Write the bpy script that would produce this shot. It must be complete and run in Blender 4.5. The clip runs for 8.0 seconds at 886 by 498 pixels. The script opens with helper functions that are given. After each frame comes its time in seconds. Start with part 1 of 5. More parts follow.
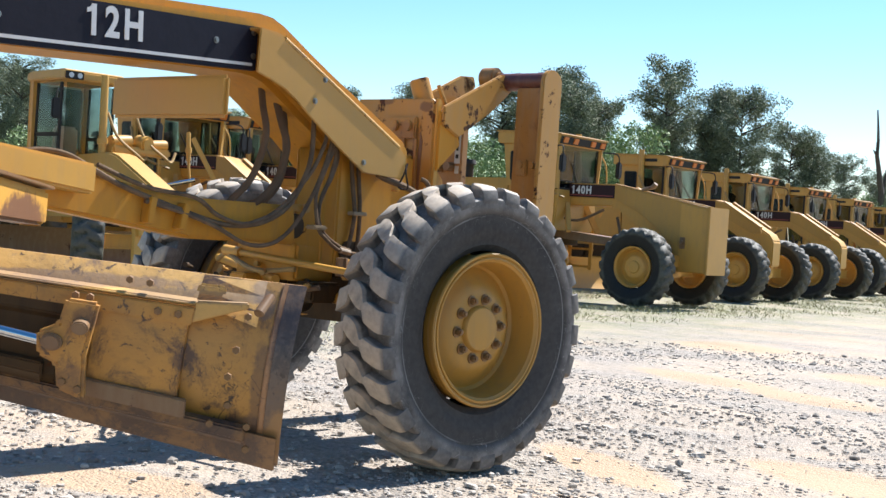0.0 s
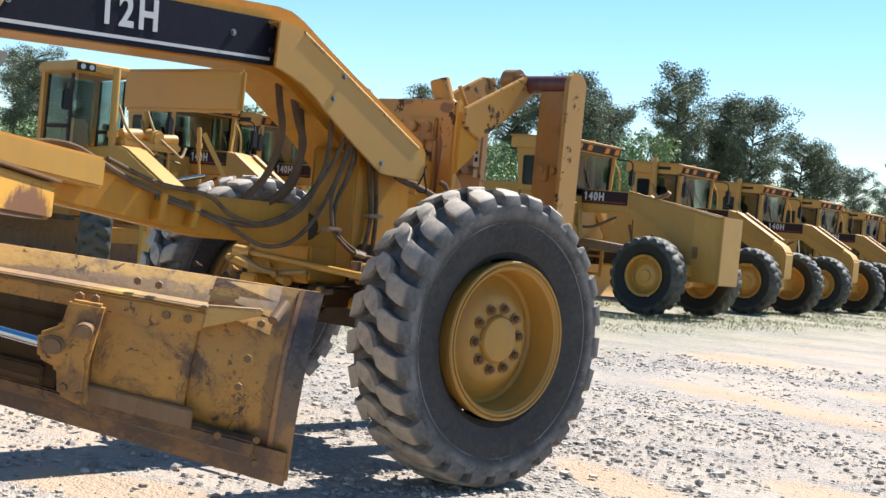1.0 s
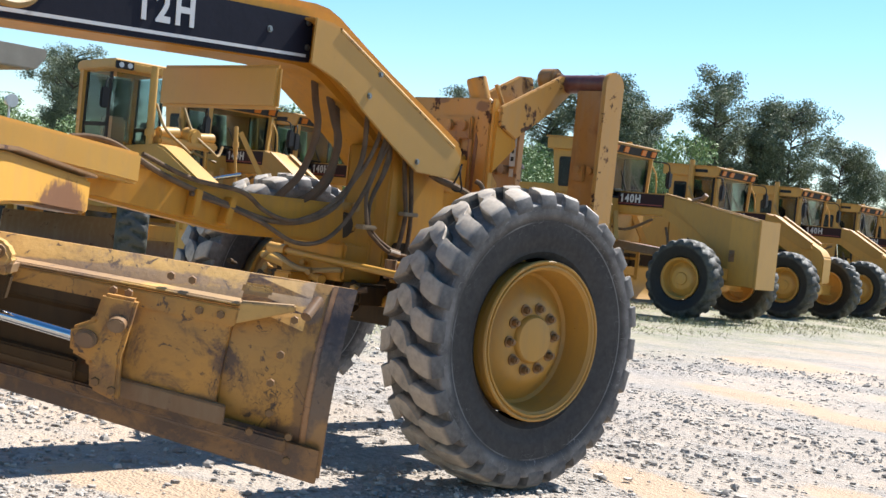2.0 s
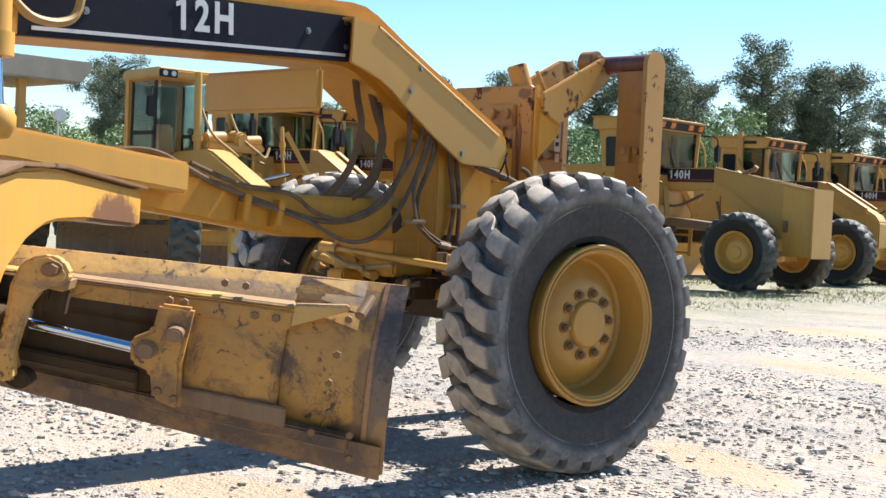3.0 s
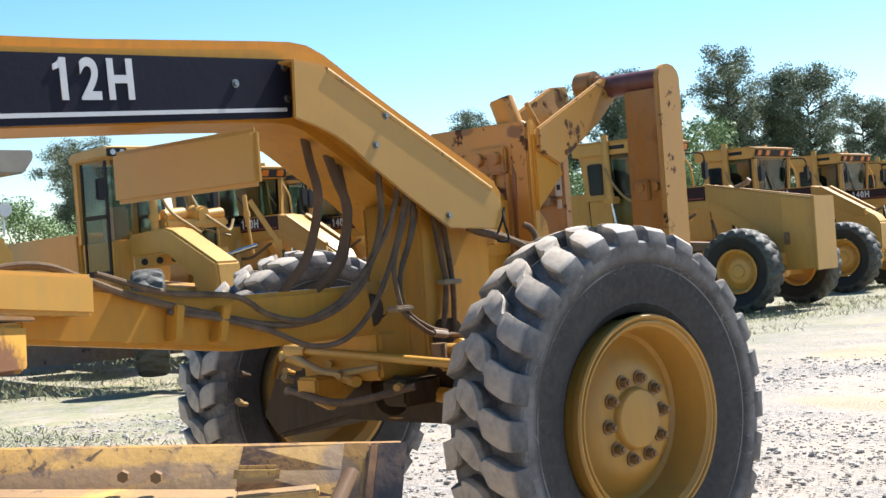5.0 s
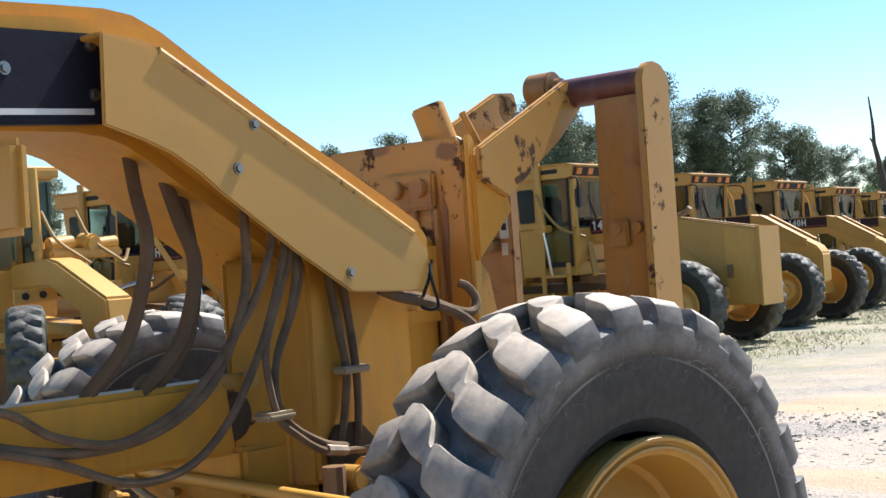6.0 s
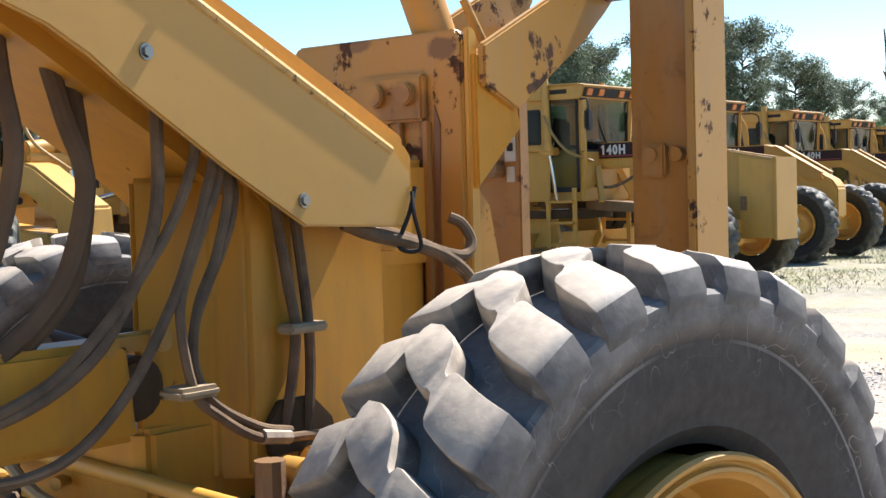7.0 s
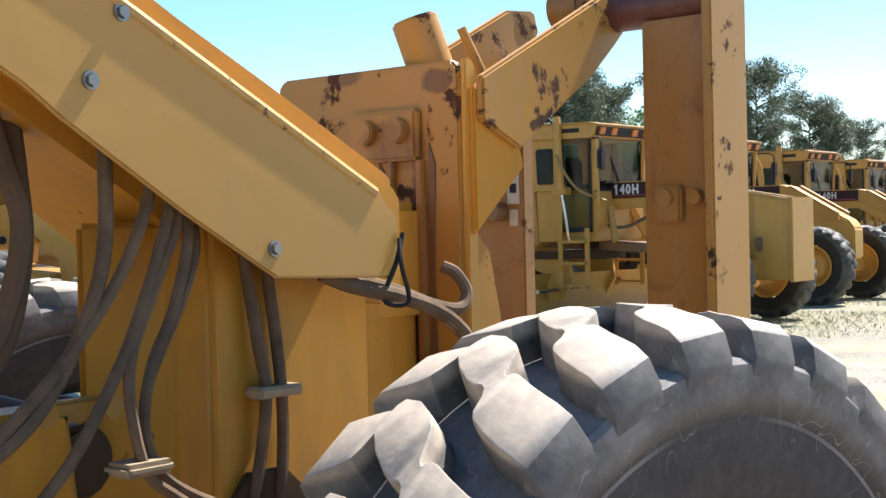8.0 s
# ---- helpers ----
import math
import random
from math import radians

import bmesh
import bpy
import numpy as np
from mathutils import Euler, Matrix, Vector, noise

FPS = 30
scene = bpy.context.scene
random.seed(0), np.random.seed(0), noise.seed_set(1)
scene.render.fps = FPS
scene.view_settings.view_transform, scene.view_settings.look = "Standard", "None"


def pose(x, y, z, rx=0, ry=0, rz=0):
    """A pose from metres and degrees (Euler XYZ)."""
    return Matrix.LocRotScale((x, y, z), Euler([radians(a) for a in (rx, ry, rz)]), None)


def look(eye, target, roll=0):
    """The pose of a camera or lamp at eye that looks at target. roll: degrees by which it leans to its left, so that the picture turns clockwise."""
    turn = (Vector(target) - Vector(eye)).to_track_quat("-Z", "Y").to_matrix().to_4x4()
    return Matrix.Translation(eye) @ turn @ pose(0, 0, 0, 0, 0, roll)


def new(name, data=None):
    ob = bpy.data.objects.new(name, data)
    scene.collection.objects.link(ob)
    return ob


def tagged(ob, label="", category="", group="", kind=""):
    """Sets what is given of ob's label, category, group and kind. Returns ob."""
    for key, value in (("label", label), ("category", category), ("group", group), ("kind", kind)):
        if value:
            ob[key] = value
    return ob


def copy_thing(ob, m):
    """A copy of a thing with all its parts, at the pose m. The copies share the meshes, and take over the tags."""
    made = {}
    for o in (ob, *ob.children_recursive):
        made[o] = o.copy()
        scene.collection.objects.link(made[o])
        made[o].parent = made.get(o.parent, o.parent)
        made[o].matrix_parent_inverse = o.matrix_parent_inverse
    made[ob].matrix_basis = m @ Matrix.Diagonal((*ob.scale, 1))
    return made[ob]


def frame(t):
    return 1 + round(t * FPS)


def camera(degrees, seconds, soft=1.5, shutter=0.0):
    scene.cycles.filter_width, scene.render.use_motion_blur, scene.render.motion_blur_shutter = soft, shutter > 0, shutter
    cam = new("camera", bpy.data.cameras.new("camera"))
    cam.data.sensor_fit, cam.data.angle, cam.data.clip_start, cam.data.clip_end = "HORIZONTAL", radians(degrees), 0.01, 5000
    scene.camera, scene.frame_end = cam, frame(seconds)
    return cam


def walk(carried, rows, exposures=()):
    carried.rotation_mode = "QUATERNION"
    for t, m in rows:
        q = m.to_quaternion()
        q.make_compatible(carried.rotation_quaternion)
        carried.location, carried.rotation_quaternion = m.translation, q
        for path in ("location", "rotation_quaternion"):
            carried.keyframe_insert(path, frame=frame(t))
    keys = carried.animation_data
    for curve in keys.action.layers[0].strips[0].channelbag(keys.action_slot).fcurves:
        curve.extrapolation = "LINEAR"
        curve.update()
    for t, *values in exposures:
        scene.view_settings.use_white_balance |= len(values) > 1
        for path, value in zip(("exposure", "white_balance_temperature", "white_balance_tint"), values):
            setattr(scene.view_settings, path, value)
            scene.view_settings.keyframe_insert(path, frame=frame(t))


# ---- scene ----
cam = camera(36.89, 8.0)
PATH = [  # seconds, x, y, z, heading, pitch, roll
    (0.0, -4.828, -3.650, 1.115, -50.47, -0.95, -3.92),
    (0.5, -4.754, -3.572, 1.103, -50.85, -1.15, -4.42),
    (1.0, -4.699, -3.470, 1.125, -50.16, -0.89, -5.48),
    (2.5, -4.669, -3.447, 1.109, -47.50, -1.25, -4.99),
    (3.0, -4.681, -3.469, 1.129, -46.45, -1.66, -2.60),
    (3.5, -4.545, -3.447, 1.128, -44.09, -0.90, -2.21),
    (4.0, -4.434, -3.277, 1.153, -43.95, -0.92, 0.14),
    (4.5, -4.303, -2.995, 1.228, -46.49, -1.05, 2.86),
    (5.8, -2.653, -1.663, 1.353, -48.66, 1.99, 4.55),
    (6.0, -2.494, -1.479, 1.396, -50.66, 0.97, 3.76),
    (6.5, -2.122, -1.189, 1.414, -52.14, -0.28, 1.97),
    (7.0, -1.796, -0.953, 1.421, -50.56, -2.53, 1.58),
    (7.5, -1.557, -0.822, 1.443, -50.65, -2.85, 1.02),
    (8.0, -1.543, -0.801, 1.436, -49.98, -0.86, 1.35),
]
walk(cam, [(t, pose(x, y, z, 90 + p, r, h)) for t, x, y, z, h, p, r in PATH],
     exposures=[(0.0, 1.30, 6150, 11), (1.0, 1.22, 6150, 11), (2.5, 1.30, 6150, 11), (4.7, 1.42, 6150, 11), (6.0, 1.29, 6200, 12), (7.0, 1.50, 6300, 13), (8.0, 1.52, 6300, 13)])

# ---- light ----
world = bpy.data.worlds.new("sky")
scene.world = world
world.use_nodes = True
SUN_AZ, SUN_EL = -5.0, 54.0        # degrees; azimuth from +x towards +y
sky = world.node_tree.nodes.new("ShaderNodeTexSky")
sky.sky_type = "NISHITA"
sky.sun_disc = False
sky.sun_elevation = radians(SUN_EL)
sky.sun_rotation = radians(90 - SUN_AZ)
sky.air_density, sky.dust_density, sky.ozone_density = 1.0, 0.3, 1.5
bg_node = world.node_tree.nodes["Background"]
bg_node.inputs["Strength"].default_value = 0.075
deep = world.node_tree.nodes.new("ShaderNodeHueSaturation")
deep.inputs["Hue"].default_value, deep.inputs["Saturation"].default_value = 0.495, 1.33
world.node_tree.links.new(sky.outputs[0], deep.inputs["Color"])
world.node_tree.links.new(deep.outputs[0], bg_node.inputs["Color"])
sun = new("sun", bpy.data.lights.new("sun", "SUN"))
sun.data.energy, sun.data.angle, sun.data.color = 5.0, radians(0.53), (1.0, 0.96, 0.89)
sx, sy, sz = (math.cos(radians(SUN_EL)) * math.cos(radians(SUN_AZ)),
              math.cos(radians(SUN_EL)) * math.sin(radians(SUN_AZ)), math.sin(radians(SUN_EL)))
sun.matrix_world = look((sx * 60, sy * 60, sz * 60), (0, 0, 0))


# ---- materials ----
def base_material(name, rough=0.6, metal=0.0):
    m = bpy.data.materials.new(name)
    m.use_nodes = True
    b = m.node_tree.nodes["Principled BSDF"]
    b.inputs["Roughness"].default_value, b.inputs["Metallic"].default_value = rough, metal
    return m, m.node_tree, b


def node(nt, kind, **values):
    n = nt.nodes.new(kind)
    for k, v in values.items():
        n.inputs[k.replace("_", " ")].default_value = v
    return n


def noise_mask(nt, vec, scale, lo, hi, detail=6.0, rough=0.6, distortion=0.0):
    n = node(nt, "ShaderNodeTexNoise", Scale=scale, Detail=detail, Roughness=rough, Distortion=distortion)
    r = nt.nodes.new("ShaderNodeMapRange")
    r.inputs["From Min"].default_value, r.inputs["From Max"].default_value = lo, hi
    nt.links.new(vec, n.inputs["Vector"])
    nt.links.new(n.outputs["Fac"], r.inputs["Value"])
    return r.outputs["Result"]


def blend(nt, fac, a, b):
    m = nt.nodes.new("ShaderNodeMix")
    m.data_type = "RGBA"
    for sock, v in ((m.inputs[0], fac), (m.inputs[6], a), (m.inputs[7], b)):
        if isinstance(v, (int, float)):
            sock.default_value = v
        elif isinstance(v, tuple):
            sock.default_value = (*v, 1.0) if len(v) == 3 else v
        else:
            nt.links.new(v, sock)
    return m.outputs[2]


def blend_value(nt, fac, a, c):
    """A number that goes from a to c as fac goes from 0 to 1."""
    r = nt.nodes.new("ShaderNodeMapRange")
    r.inputs["To Min"].default_value, r.inputs["To Max"].default_value = a, c
    nt.links.new(fac, r.inputs["Value"])
    return r.outputs["Result"]


def scaled(nt, value, factor):
    m = nt.nodes.new("ShaderNodeMath")
    m.operation = "MULTIPLY"
    nt.links.new(value, m.inputs[0])
    m.inputs[1].default_value = factor
    return m.outputs[0]


# darkens every base colour alike: less bounce light, deeper shade at a higher exposure
ALBEDO_SCALE = 0.74


def surface(nt, bsdf, col):
    """Base colour, scaled down evenly to go with the raised exposure."""
    nt.links.new(blend(nt, 1.0 - ALBEDO_SCALE, col, (0.0, 0.0, 0.0)), bsdf.inputs["Base Color"])


def bump(nt, bsdf, height, strength, distance):
    b = node(nt, "ShaderNodeBump", Strength=strength, Distance=distance)
    nt.links.new(height, b.inputs["Height"])
    nt.links.new(b.outputs["Normal"], bsdf.inputs["Normal"])


def stained(nt, tc, col, place, spread, tone, turn=0.0, strength=0.92):
    """A ragged-edged stain of a given place, half size and turn about z."""
    at = nt.nodes.new("ShaderNodeMapping")
    at.vector_type = "TEXTURE"
    at.inputs["Location"].default_value, at.inputs["Scale"].default_value = place, spread
    at.inputs["Rotation"].default_value = (0, 0, turn)
    nt.links.new(tc, at.inputs["Vector"])
    far = nt.nodes.new("ShaderNodeVectorMath")
    far.operation = "LENGTH"
    nt.links.new(at.outputs[0], far.inputs[0])
    ragged = nt.nodes.new("ShaderNodeMath")
    nt.links.new(far.outputs["Value"], ragged.inputs[0])
    nt.links.new(scaled(nt, noise_mask(nt, tc, 26, 0.25, 0.75, 10, 0.75), 0.55), ragged.inputs[1])
    edge_of = nt.nodes.new("ShaderNodeMapRange")
    for k, v in (("From Min", 1.08), ("From Max", 1.36), ("To Min", strength), ("To Max", 0.0)):
        edge_of.inputs[k].default_value = v
    nt.links.new(ragged.outputs[0], edge_of.inputs["Value"])
    return blend(nt, edge_of.outputs[0], col, tone)


def paint(name, base, dust=(0.36, 0.27, 0.16), dusty=0.5, rust=0.0, rust_scale=9.0, dark=(0.05, 0.024, 0.012), rough=0.45, patch=0.0, stain=None, sheen=0.4):
    """Weathered machine paint: faded areas, dust film, optional rust and chipped spots."""
    m, nt, b = base_material(name, rough)
    b.inputs["Specular IOR Level"].default_value = sheen
    tc = nt.nodes.new("ShaderNodeTexCoord").outputs["Object"]
    fade = noise_mask(nt, tc, 2.3, 0.35, 0.7)
    col = blend(nt, scaled(nt, fade, 0.35), base, tuple(min(1, c * 1.22 + 0.004) for c in base))
    streak_map = node(nt, "ShaderNodeMapping")
    streak_map.inputs["Scale"].default_value = (7, 7, 1.2)
    nt.links.new(tc, streak_map.inputs["Vector"])
    grime = noise_mask(nt, streak_map.outputs[0], 3.0, 0.45, 0.8, 8)
    col = blend(nt, scaled(nt, grime, dusty), col, dust)
    spots = noise_mask(nt, tc, 55.0, 0.66, 0.72, 3)
    col = blend(nt, scaled(nt, spots, 0.35 * min(1, dusty * 1.5)), col, tuple(c * 0.45 for c in base))
    if patch:
        worn = noise_mask(nt, tc, 4.2, 0.52, 0.66, 10, 0.72, 0.6)
        col = blend(nt, scaled(nt, worn, patch), col, (0.13, 0.06, 0.028))
    if rust:
        edge = 0.70 - 0.16 * rust
        r1 = noise_mask(nt, tc, rust_scale, edge, edge + 0.035, 9, 0.68, 0.3)
        r2 = noise_mask(nt, tc, rust_scale * 3.1, 0.4, 0.7)
        col = blend(nt, r1, col, blend(nt, r2, dark, (0.16, 0.065, 0.025)))
        rr = nt.nodes.new("ShaderNodeMapRange")
        rr.inputs["To Min"].default_value, rr.inputs["To Max"].default_value = rough, 0.9
        nt.links.new(r1, rr.inputs["Value"])
        nt.links.new(rr.outputs["Result"], b.inputs["Roughness"])
    for one in stain or ():
        col = stained(nt, tc, col, *one)
    surface(nt, b, col)
    bump(nt, b, noise_mask(nt, tc, 6.0, 0.2, 0.8, 3), 0.10, 0.008)
    return m


def plain(name, base, rough=0.6, metal=0.0, vary=0.3, scale=20.0, bumped=0.1, tint=None, sheen=0.5):
    m, nt, b = base_material(name, rough, metal)
    b.inputs["Specular IOR Level"].default_value = sheen
    tc = nt.nodes.new("ShaderNodeTexCoord").outputs["Object"]
    f = noise_mask(nt, tc, scale, 0.3, 0.72, 7)
    surface(nt, b, blend(nt, scaled(nt, f, vary), base, tint or tuple(c * 0.45 for c in base)))
    if bumped:
        bump(nt, b, noise_mask(nt, tc, scale * 3, 0.2, 0.8, 4), bumped, 0.004)
    return m


YELLOW = (0.66, 0.305, 0.033)
m_yellow = paint("machine_yellow", YELLOW, dusty=0.5, dust=(0.36, 0.20, 0.07), rust=0.12, rust_scale=7, sheen=0.22)
m_bright = paint("clean_yellow", (0.70, 0.365, 0.06), dusty=0.22, rust=0.1, rust_scale=6)
m_cover = paint("cover_tan_yellow", (0.61, 0.325, 0.066), dusty=0.3, dust=(0.50, 0.30, 0.10))
m_rusty = paint("chipped_yellow", (0.52, 0.262, 0.05), dusty=0.35, rust=0.75, rust_scale=7.5)
m_plate = paint("rust_streaked_yellow", (0.52, 0.262, 0.05), dusty=0.35, rust=0.8, rust_scale=7.5,
                stain=[((0.79, 1.17, 1.60), (0.3, 0.09, 0.06), (0.17, 0.075, 0.04), 0.0, 0.5), ((0.79, 1.12, 1.25), (0.3, 0.022, 0.34), (0.15, 0.06, 0.035), 0.0, 0.8),
                       ((0.79, 1.20, 1.22), (0.3, 0.02, 0.36), (0.12, 0.05, 0.03), 0.0, 0.8), ((0.79, 1.35, 1.77), (0.3, 0.06, 0.02), (0.12, 0.05, 0.03), 0.0, 0.6), ((0.79, 1.05, 1.74), (0.3, 0.05, 0.03), (0.12, 0.05, 0.03), 0.0, 0.7)])
m_hitch = paint("rust_brown_paint", (0.40, 0.185, 0.04), dusty=0.45, rust=0.7, rust_scale=4, dark=(0.09, 0.03, 0.018), patch=0.6)
m_scuff = paint("scuffed_bare_brown", (0.19, 0.085, 0.045), dusty=0.5, dust=(0.34, 0.19, 0.06), rust=0.35, rust_scale=12, dark=(0.38, 0.21, 0.045))
m_arm = paint("arm_yellow_with_scuff", (0.70, 0.365, 0.06), dusty=0.22, rust=0.1, rust_scale=6, stain=[((-2.085, 0.588, 1.015), (0.30, 0.30, 0.125), (0.17, 0.078, 0.05))])
m_tube = paint("maroon_worn_paint", (0.13, 0.042, 0.035), dusty=0.25, rust=0.5, rust_scale=10, dark=(0.32, 0.14, 0.04))


BLADE_TURN = math.atan2(0.668, -0.743)


def on_blade(along, up):
    """Where a spot of the blade's back lies, from its tip and from the ground."""
    return (-1.956 - 0.743 * along, -0.748 + 0.668 * along, up - 0.018)


def scuffed_paint(name, base, scuff, amount, crack=0.8, rough=0.5, stains=()):
    """Blade paint: brown scuffs, chips, black cracks and long scrapes over yellow."""
    m, nt, b = base_material(name, rough)
    tc = nt.nodes.new("ShaderNodeTexCoord").outputs["Object"]
    col = blend(nt, scaled(nt, noise_mask(nt, tc, 2.6, 0.3, 0.7), 0.5), base, tuple(c * 1.2 + 0.01 for c in base))
    col = blend(nt, scaled(nt, noise_mask(nt, tc, 5.5, 0.45, 0.66, 9, 0.7, 0.5), 0.45), col, (0.24, 0.12, 0.04))
    edge = 0.66 - 0.16 * amount
    col = blend(nt, scaled(nt, noise_mask(nt, tc, 4.3, edge, edge + 0.10, 12, 0.78, 0.4), 0.9), col, scuff)
    col = blend(nt, scaled(nt, noise_mask(nt, tc, 24, 0.60, 0.635, 6, 0.7, 0.8), 0.85), col, (0.055, 0.032, 0.026))
    long_map = node(nt, "ShaderNodeMapping")
    long_map.inputs["Rotation"].default_value = (0, 0, radians(42))
    long_map.inputs["Scale"].default_value = (1.0, 9, 14)
    nt.links.new(tc, long_map.inputs["Vector"])
    col = blend(nt, scaled(nt, noise_mask(nt, long_map.outputs[0], 3.0, 0.55, 0.75, 6), 0.4), col, (0.15, 0.085, 0.04))
    vor = node(nt, "ShaderNodeTexVoronoi", Scale=5.5)
    vor.feature = "DISTANCE_TO_EDGE"
    warp = noise_mask(nt, tc, 3.0, 0.0, 1.0)
    shift = nt.nodes.new("ShaderNodeVectorMath")
    nt.links.new(tc, shift.inputs[0])
    nt.links.new(warp, shift.inputs[1])
    nt.links.new(shift.outputs[0], vor.inputs["Vector"])
    line = nt.nodes.new("ShaderNodeMapRange")
    for k, v in (("From Min", 0.006), ("From Max", 0.016), ("To Min", crack), ("To Max", 0.0)):
        line.inputs[k].default_value = v
    nt.links.new(vor.outputs["Distance"], line.inputs["Value"])
    seen = nt.nodes.new("ShaderNodeMath")
    seen.operation = "MULTIPLY"
    nt.links.new(line.outputs[0], seen.inputs[0])
    nt.links.new(noise_mask(nt, tc, 3.7, 0.52, 0.6, 4), seen.inputs[1])
    col = blend(nt, seen.outputs[0], col, (0.03, 0.022, 0.02))
    for along, up, half, high, tone, strength in stains:
        col = stained(nt, tc, col, on_blade(along, up), (half, 0.4, high), tone, BLADE_TURN, strength)
    surface(nt, b, col)
    bump(nt, b, noise_mask(nt, tc, 30.0, 0.2, 0.8, 6), 0.3, 0.004)
    return m


m_blade = scuffed_paint("scuffed_blade_yellow", (0.58, 0.272, 0.042), (0.085, 0.043, 0.034), 0.84,
                        stains=((0.42, 0.555, 0.32, 0.035, (0.12, 0.062, 0.045), 0.6), (0.275, 0.70, 0.035, 0.10, (0.10, 0.05, 0.04), 0.65), (0.15, 0.53, 0.05, 0.10, (0.12, 0.062, 0.045), 0.55),
                                (0.63, 0.80, 0.04, 0.04, (0.15, 0.07, 0.035), 0.6), (0.33, 0.68, 0.06, 0.035, (0.09, 0.05, 0.04), 0.7), (0.22, 0.57, 0.05, 0.055, (0.10, 0.055, 0.042), 0.75), (0.30, 0.735, 0.012, 0.05, (0.09, 0.05, 0.04), 0.7), (0.66, 0.62, 0.06, 0.05, (0.17, 0.08, 0.04), 0.5)))
m_lowblade = scuffed_paint("scraped_lower_blade", (0.24, 0.125, 0.045), (0.075, 0.045, 0.034), 1.35)
m_steelbit = scuffed_paint("dark_steel_bit", (0.17, 0.115, 0.08), (0.075, 0.052, 0.042), 1.2, 0.0, 0.35, stains=((0.03, 0.44, 0.08, 0.10, (0.42, 0.22, 0.07), 0.75),))
m_wearplate = scuffed_paint("worn_blade_end", (0.54, 0.265, 0.05), (0.095, 0.05, 0.036), 1.0,
                            stains=((0.14, 0.46, 0.10, 0.06, (0.12, 0.07, 0.045), 0.8), (0.115, 0.60, 0.03, 0.15, (0.14, 0.075, 0.045), 0.6), (0.13, 0.86, 0.05, 0.05, (0.20, 0.14, 0.10), 0.7)))
m_endbit = scuffed_paint("ground_end_bit", (0.44, 0.22, 0.09), (0.12, 0.065, 0.042), 1.0, 0.0, 0.4,
                         stains=((0.06, 0.62, 0.035, 0.22, (0.07, 0.045, 0.04), 0.7),))
# lighter copy of the blade yellow: sunlight is put into the colour, scuffs over it
m_blade_lit = scuffed_paint("lit_blade_yellow", (0.66, 0.37, 0.09), (0.17, 0.105, 0.08), 0.66, 0.0,
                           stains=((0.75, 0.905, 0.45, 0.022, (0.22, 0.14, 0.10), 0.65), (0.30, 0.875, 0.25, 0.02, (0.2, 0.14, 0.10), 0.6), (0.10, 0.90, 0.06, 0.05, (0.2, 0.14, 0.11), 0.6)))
# grease on blade and joints; under axle and frames its dark colour also stands for shade
m_grease_shade = paint("greasy_shade_brown_steel", (0.085, 0.050, 0.022), dusty=0.7, dust=(0.026, 0.020, 0.016), rust=0.25, rough=0.6, sheen=0.15)
m_rim = paint("dusty_rim_yellow", (0.54, 0.28, 0.048), dusty=0.5, dust=(0.33, 0.21, 0.09), rust=0.2, rust_scale=8)
m_edge = paint("worn_steel_edge", (0.24, 0.13, 0.06), dusty=0.5, rust=0.55, rust_scale=5, dark=(0.07, 0.035, 0.03), rough=0.4)
m_nut = paint("rusty_nut", (0.24, 0.12, 0.04), dusty=0.4, rust=0.5, rust_scale=30)
m_far = paint("far_machine_yellow", (0.62, 0.335, 0.065), dusty=0.4, dust=(0.36, 0.22, 0.09), rust=0.1)
m_far_pale = paint("far_pale_yellow", (0.52, 0.28, 0.055), dusty=0.35, dust=(0.34, 0.21, 0.09), rust=0.15, rust_scale=5)
m_black = plain("black_decal", (0.018, 0.018, 0.030), 0.55, vary=0.4, scale=12, sheen=0.15)
m_maroon = plain("dark_label", (0.045, 0.02, 0.022), 0.55, sheen=0.2)
m_white = plain("white_letters", (0.78, 0.78, 0.76), 0.5, vary=0.12)
m_red = plain("red_trim", (0.30, 0.05, 0.04), 0.5)
m_steel = plain("bolt_steel", (0.36, 0.35, 0.33), 0.35, 0.9, vary=0.3)
m_fitting = plain("dusty_fitting", (0.40, 0.31, 0.22), 0.6, 0.2, vary=0.6, scale=30, tint=(0.14, 0.10, 0.07))
m_clip = plain("dusty_clip", (0.48, 0.36, 0.22), 0.8, vary=0.5, scale=25, sheen=0.2)
m_chrome = plain("chrome_rod", (0.72, 0.74, 0.76), 0.12, 1.0, vary=0.15, bumped=0)
m_hose = plain("dusty_hose", (0.26, 0.17, 0.10), 0.85, vary=0.75, scale=14, tint=(0.05, 0.038, 0.03), sheen=0.12)
m_sleeve = plain("dusty_brown_sleeve", (0.20, 0.125, 0.072), 0.9, vary=0.6, scale=9, tint=(0.08, 0.052, 0.036), sheen=0.12)
m_canopy = plain("canopy_tan", (0.42, 0.36, 0.28), 0.7, vary=0.5, scale=3)
m_hose_y = plain("yellow_hose", (0.42, 0.26, 0.08), 0.6, vary=0.3)
m_orange = plain("amber_lens", (0.75, 0.22, 0.02), 0.3)
m_lamp = plain("lamp_lens", (0.75, 0.78, 0.8), 0.2)
m_dark = plain("dark_void", (0.02, 0.019, 0.018), 0.8)
m_sticker = plain("pale_sticker", (0.62, 0.63, 0.62), 0.45, vary=0.2)


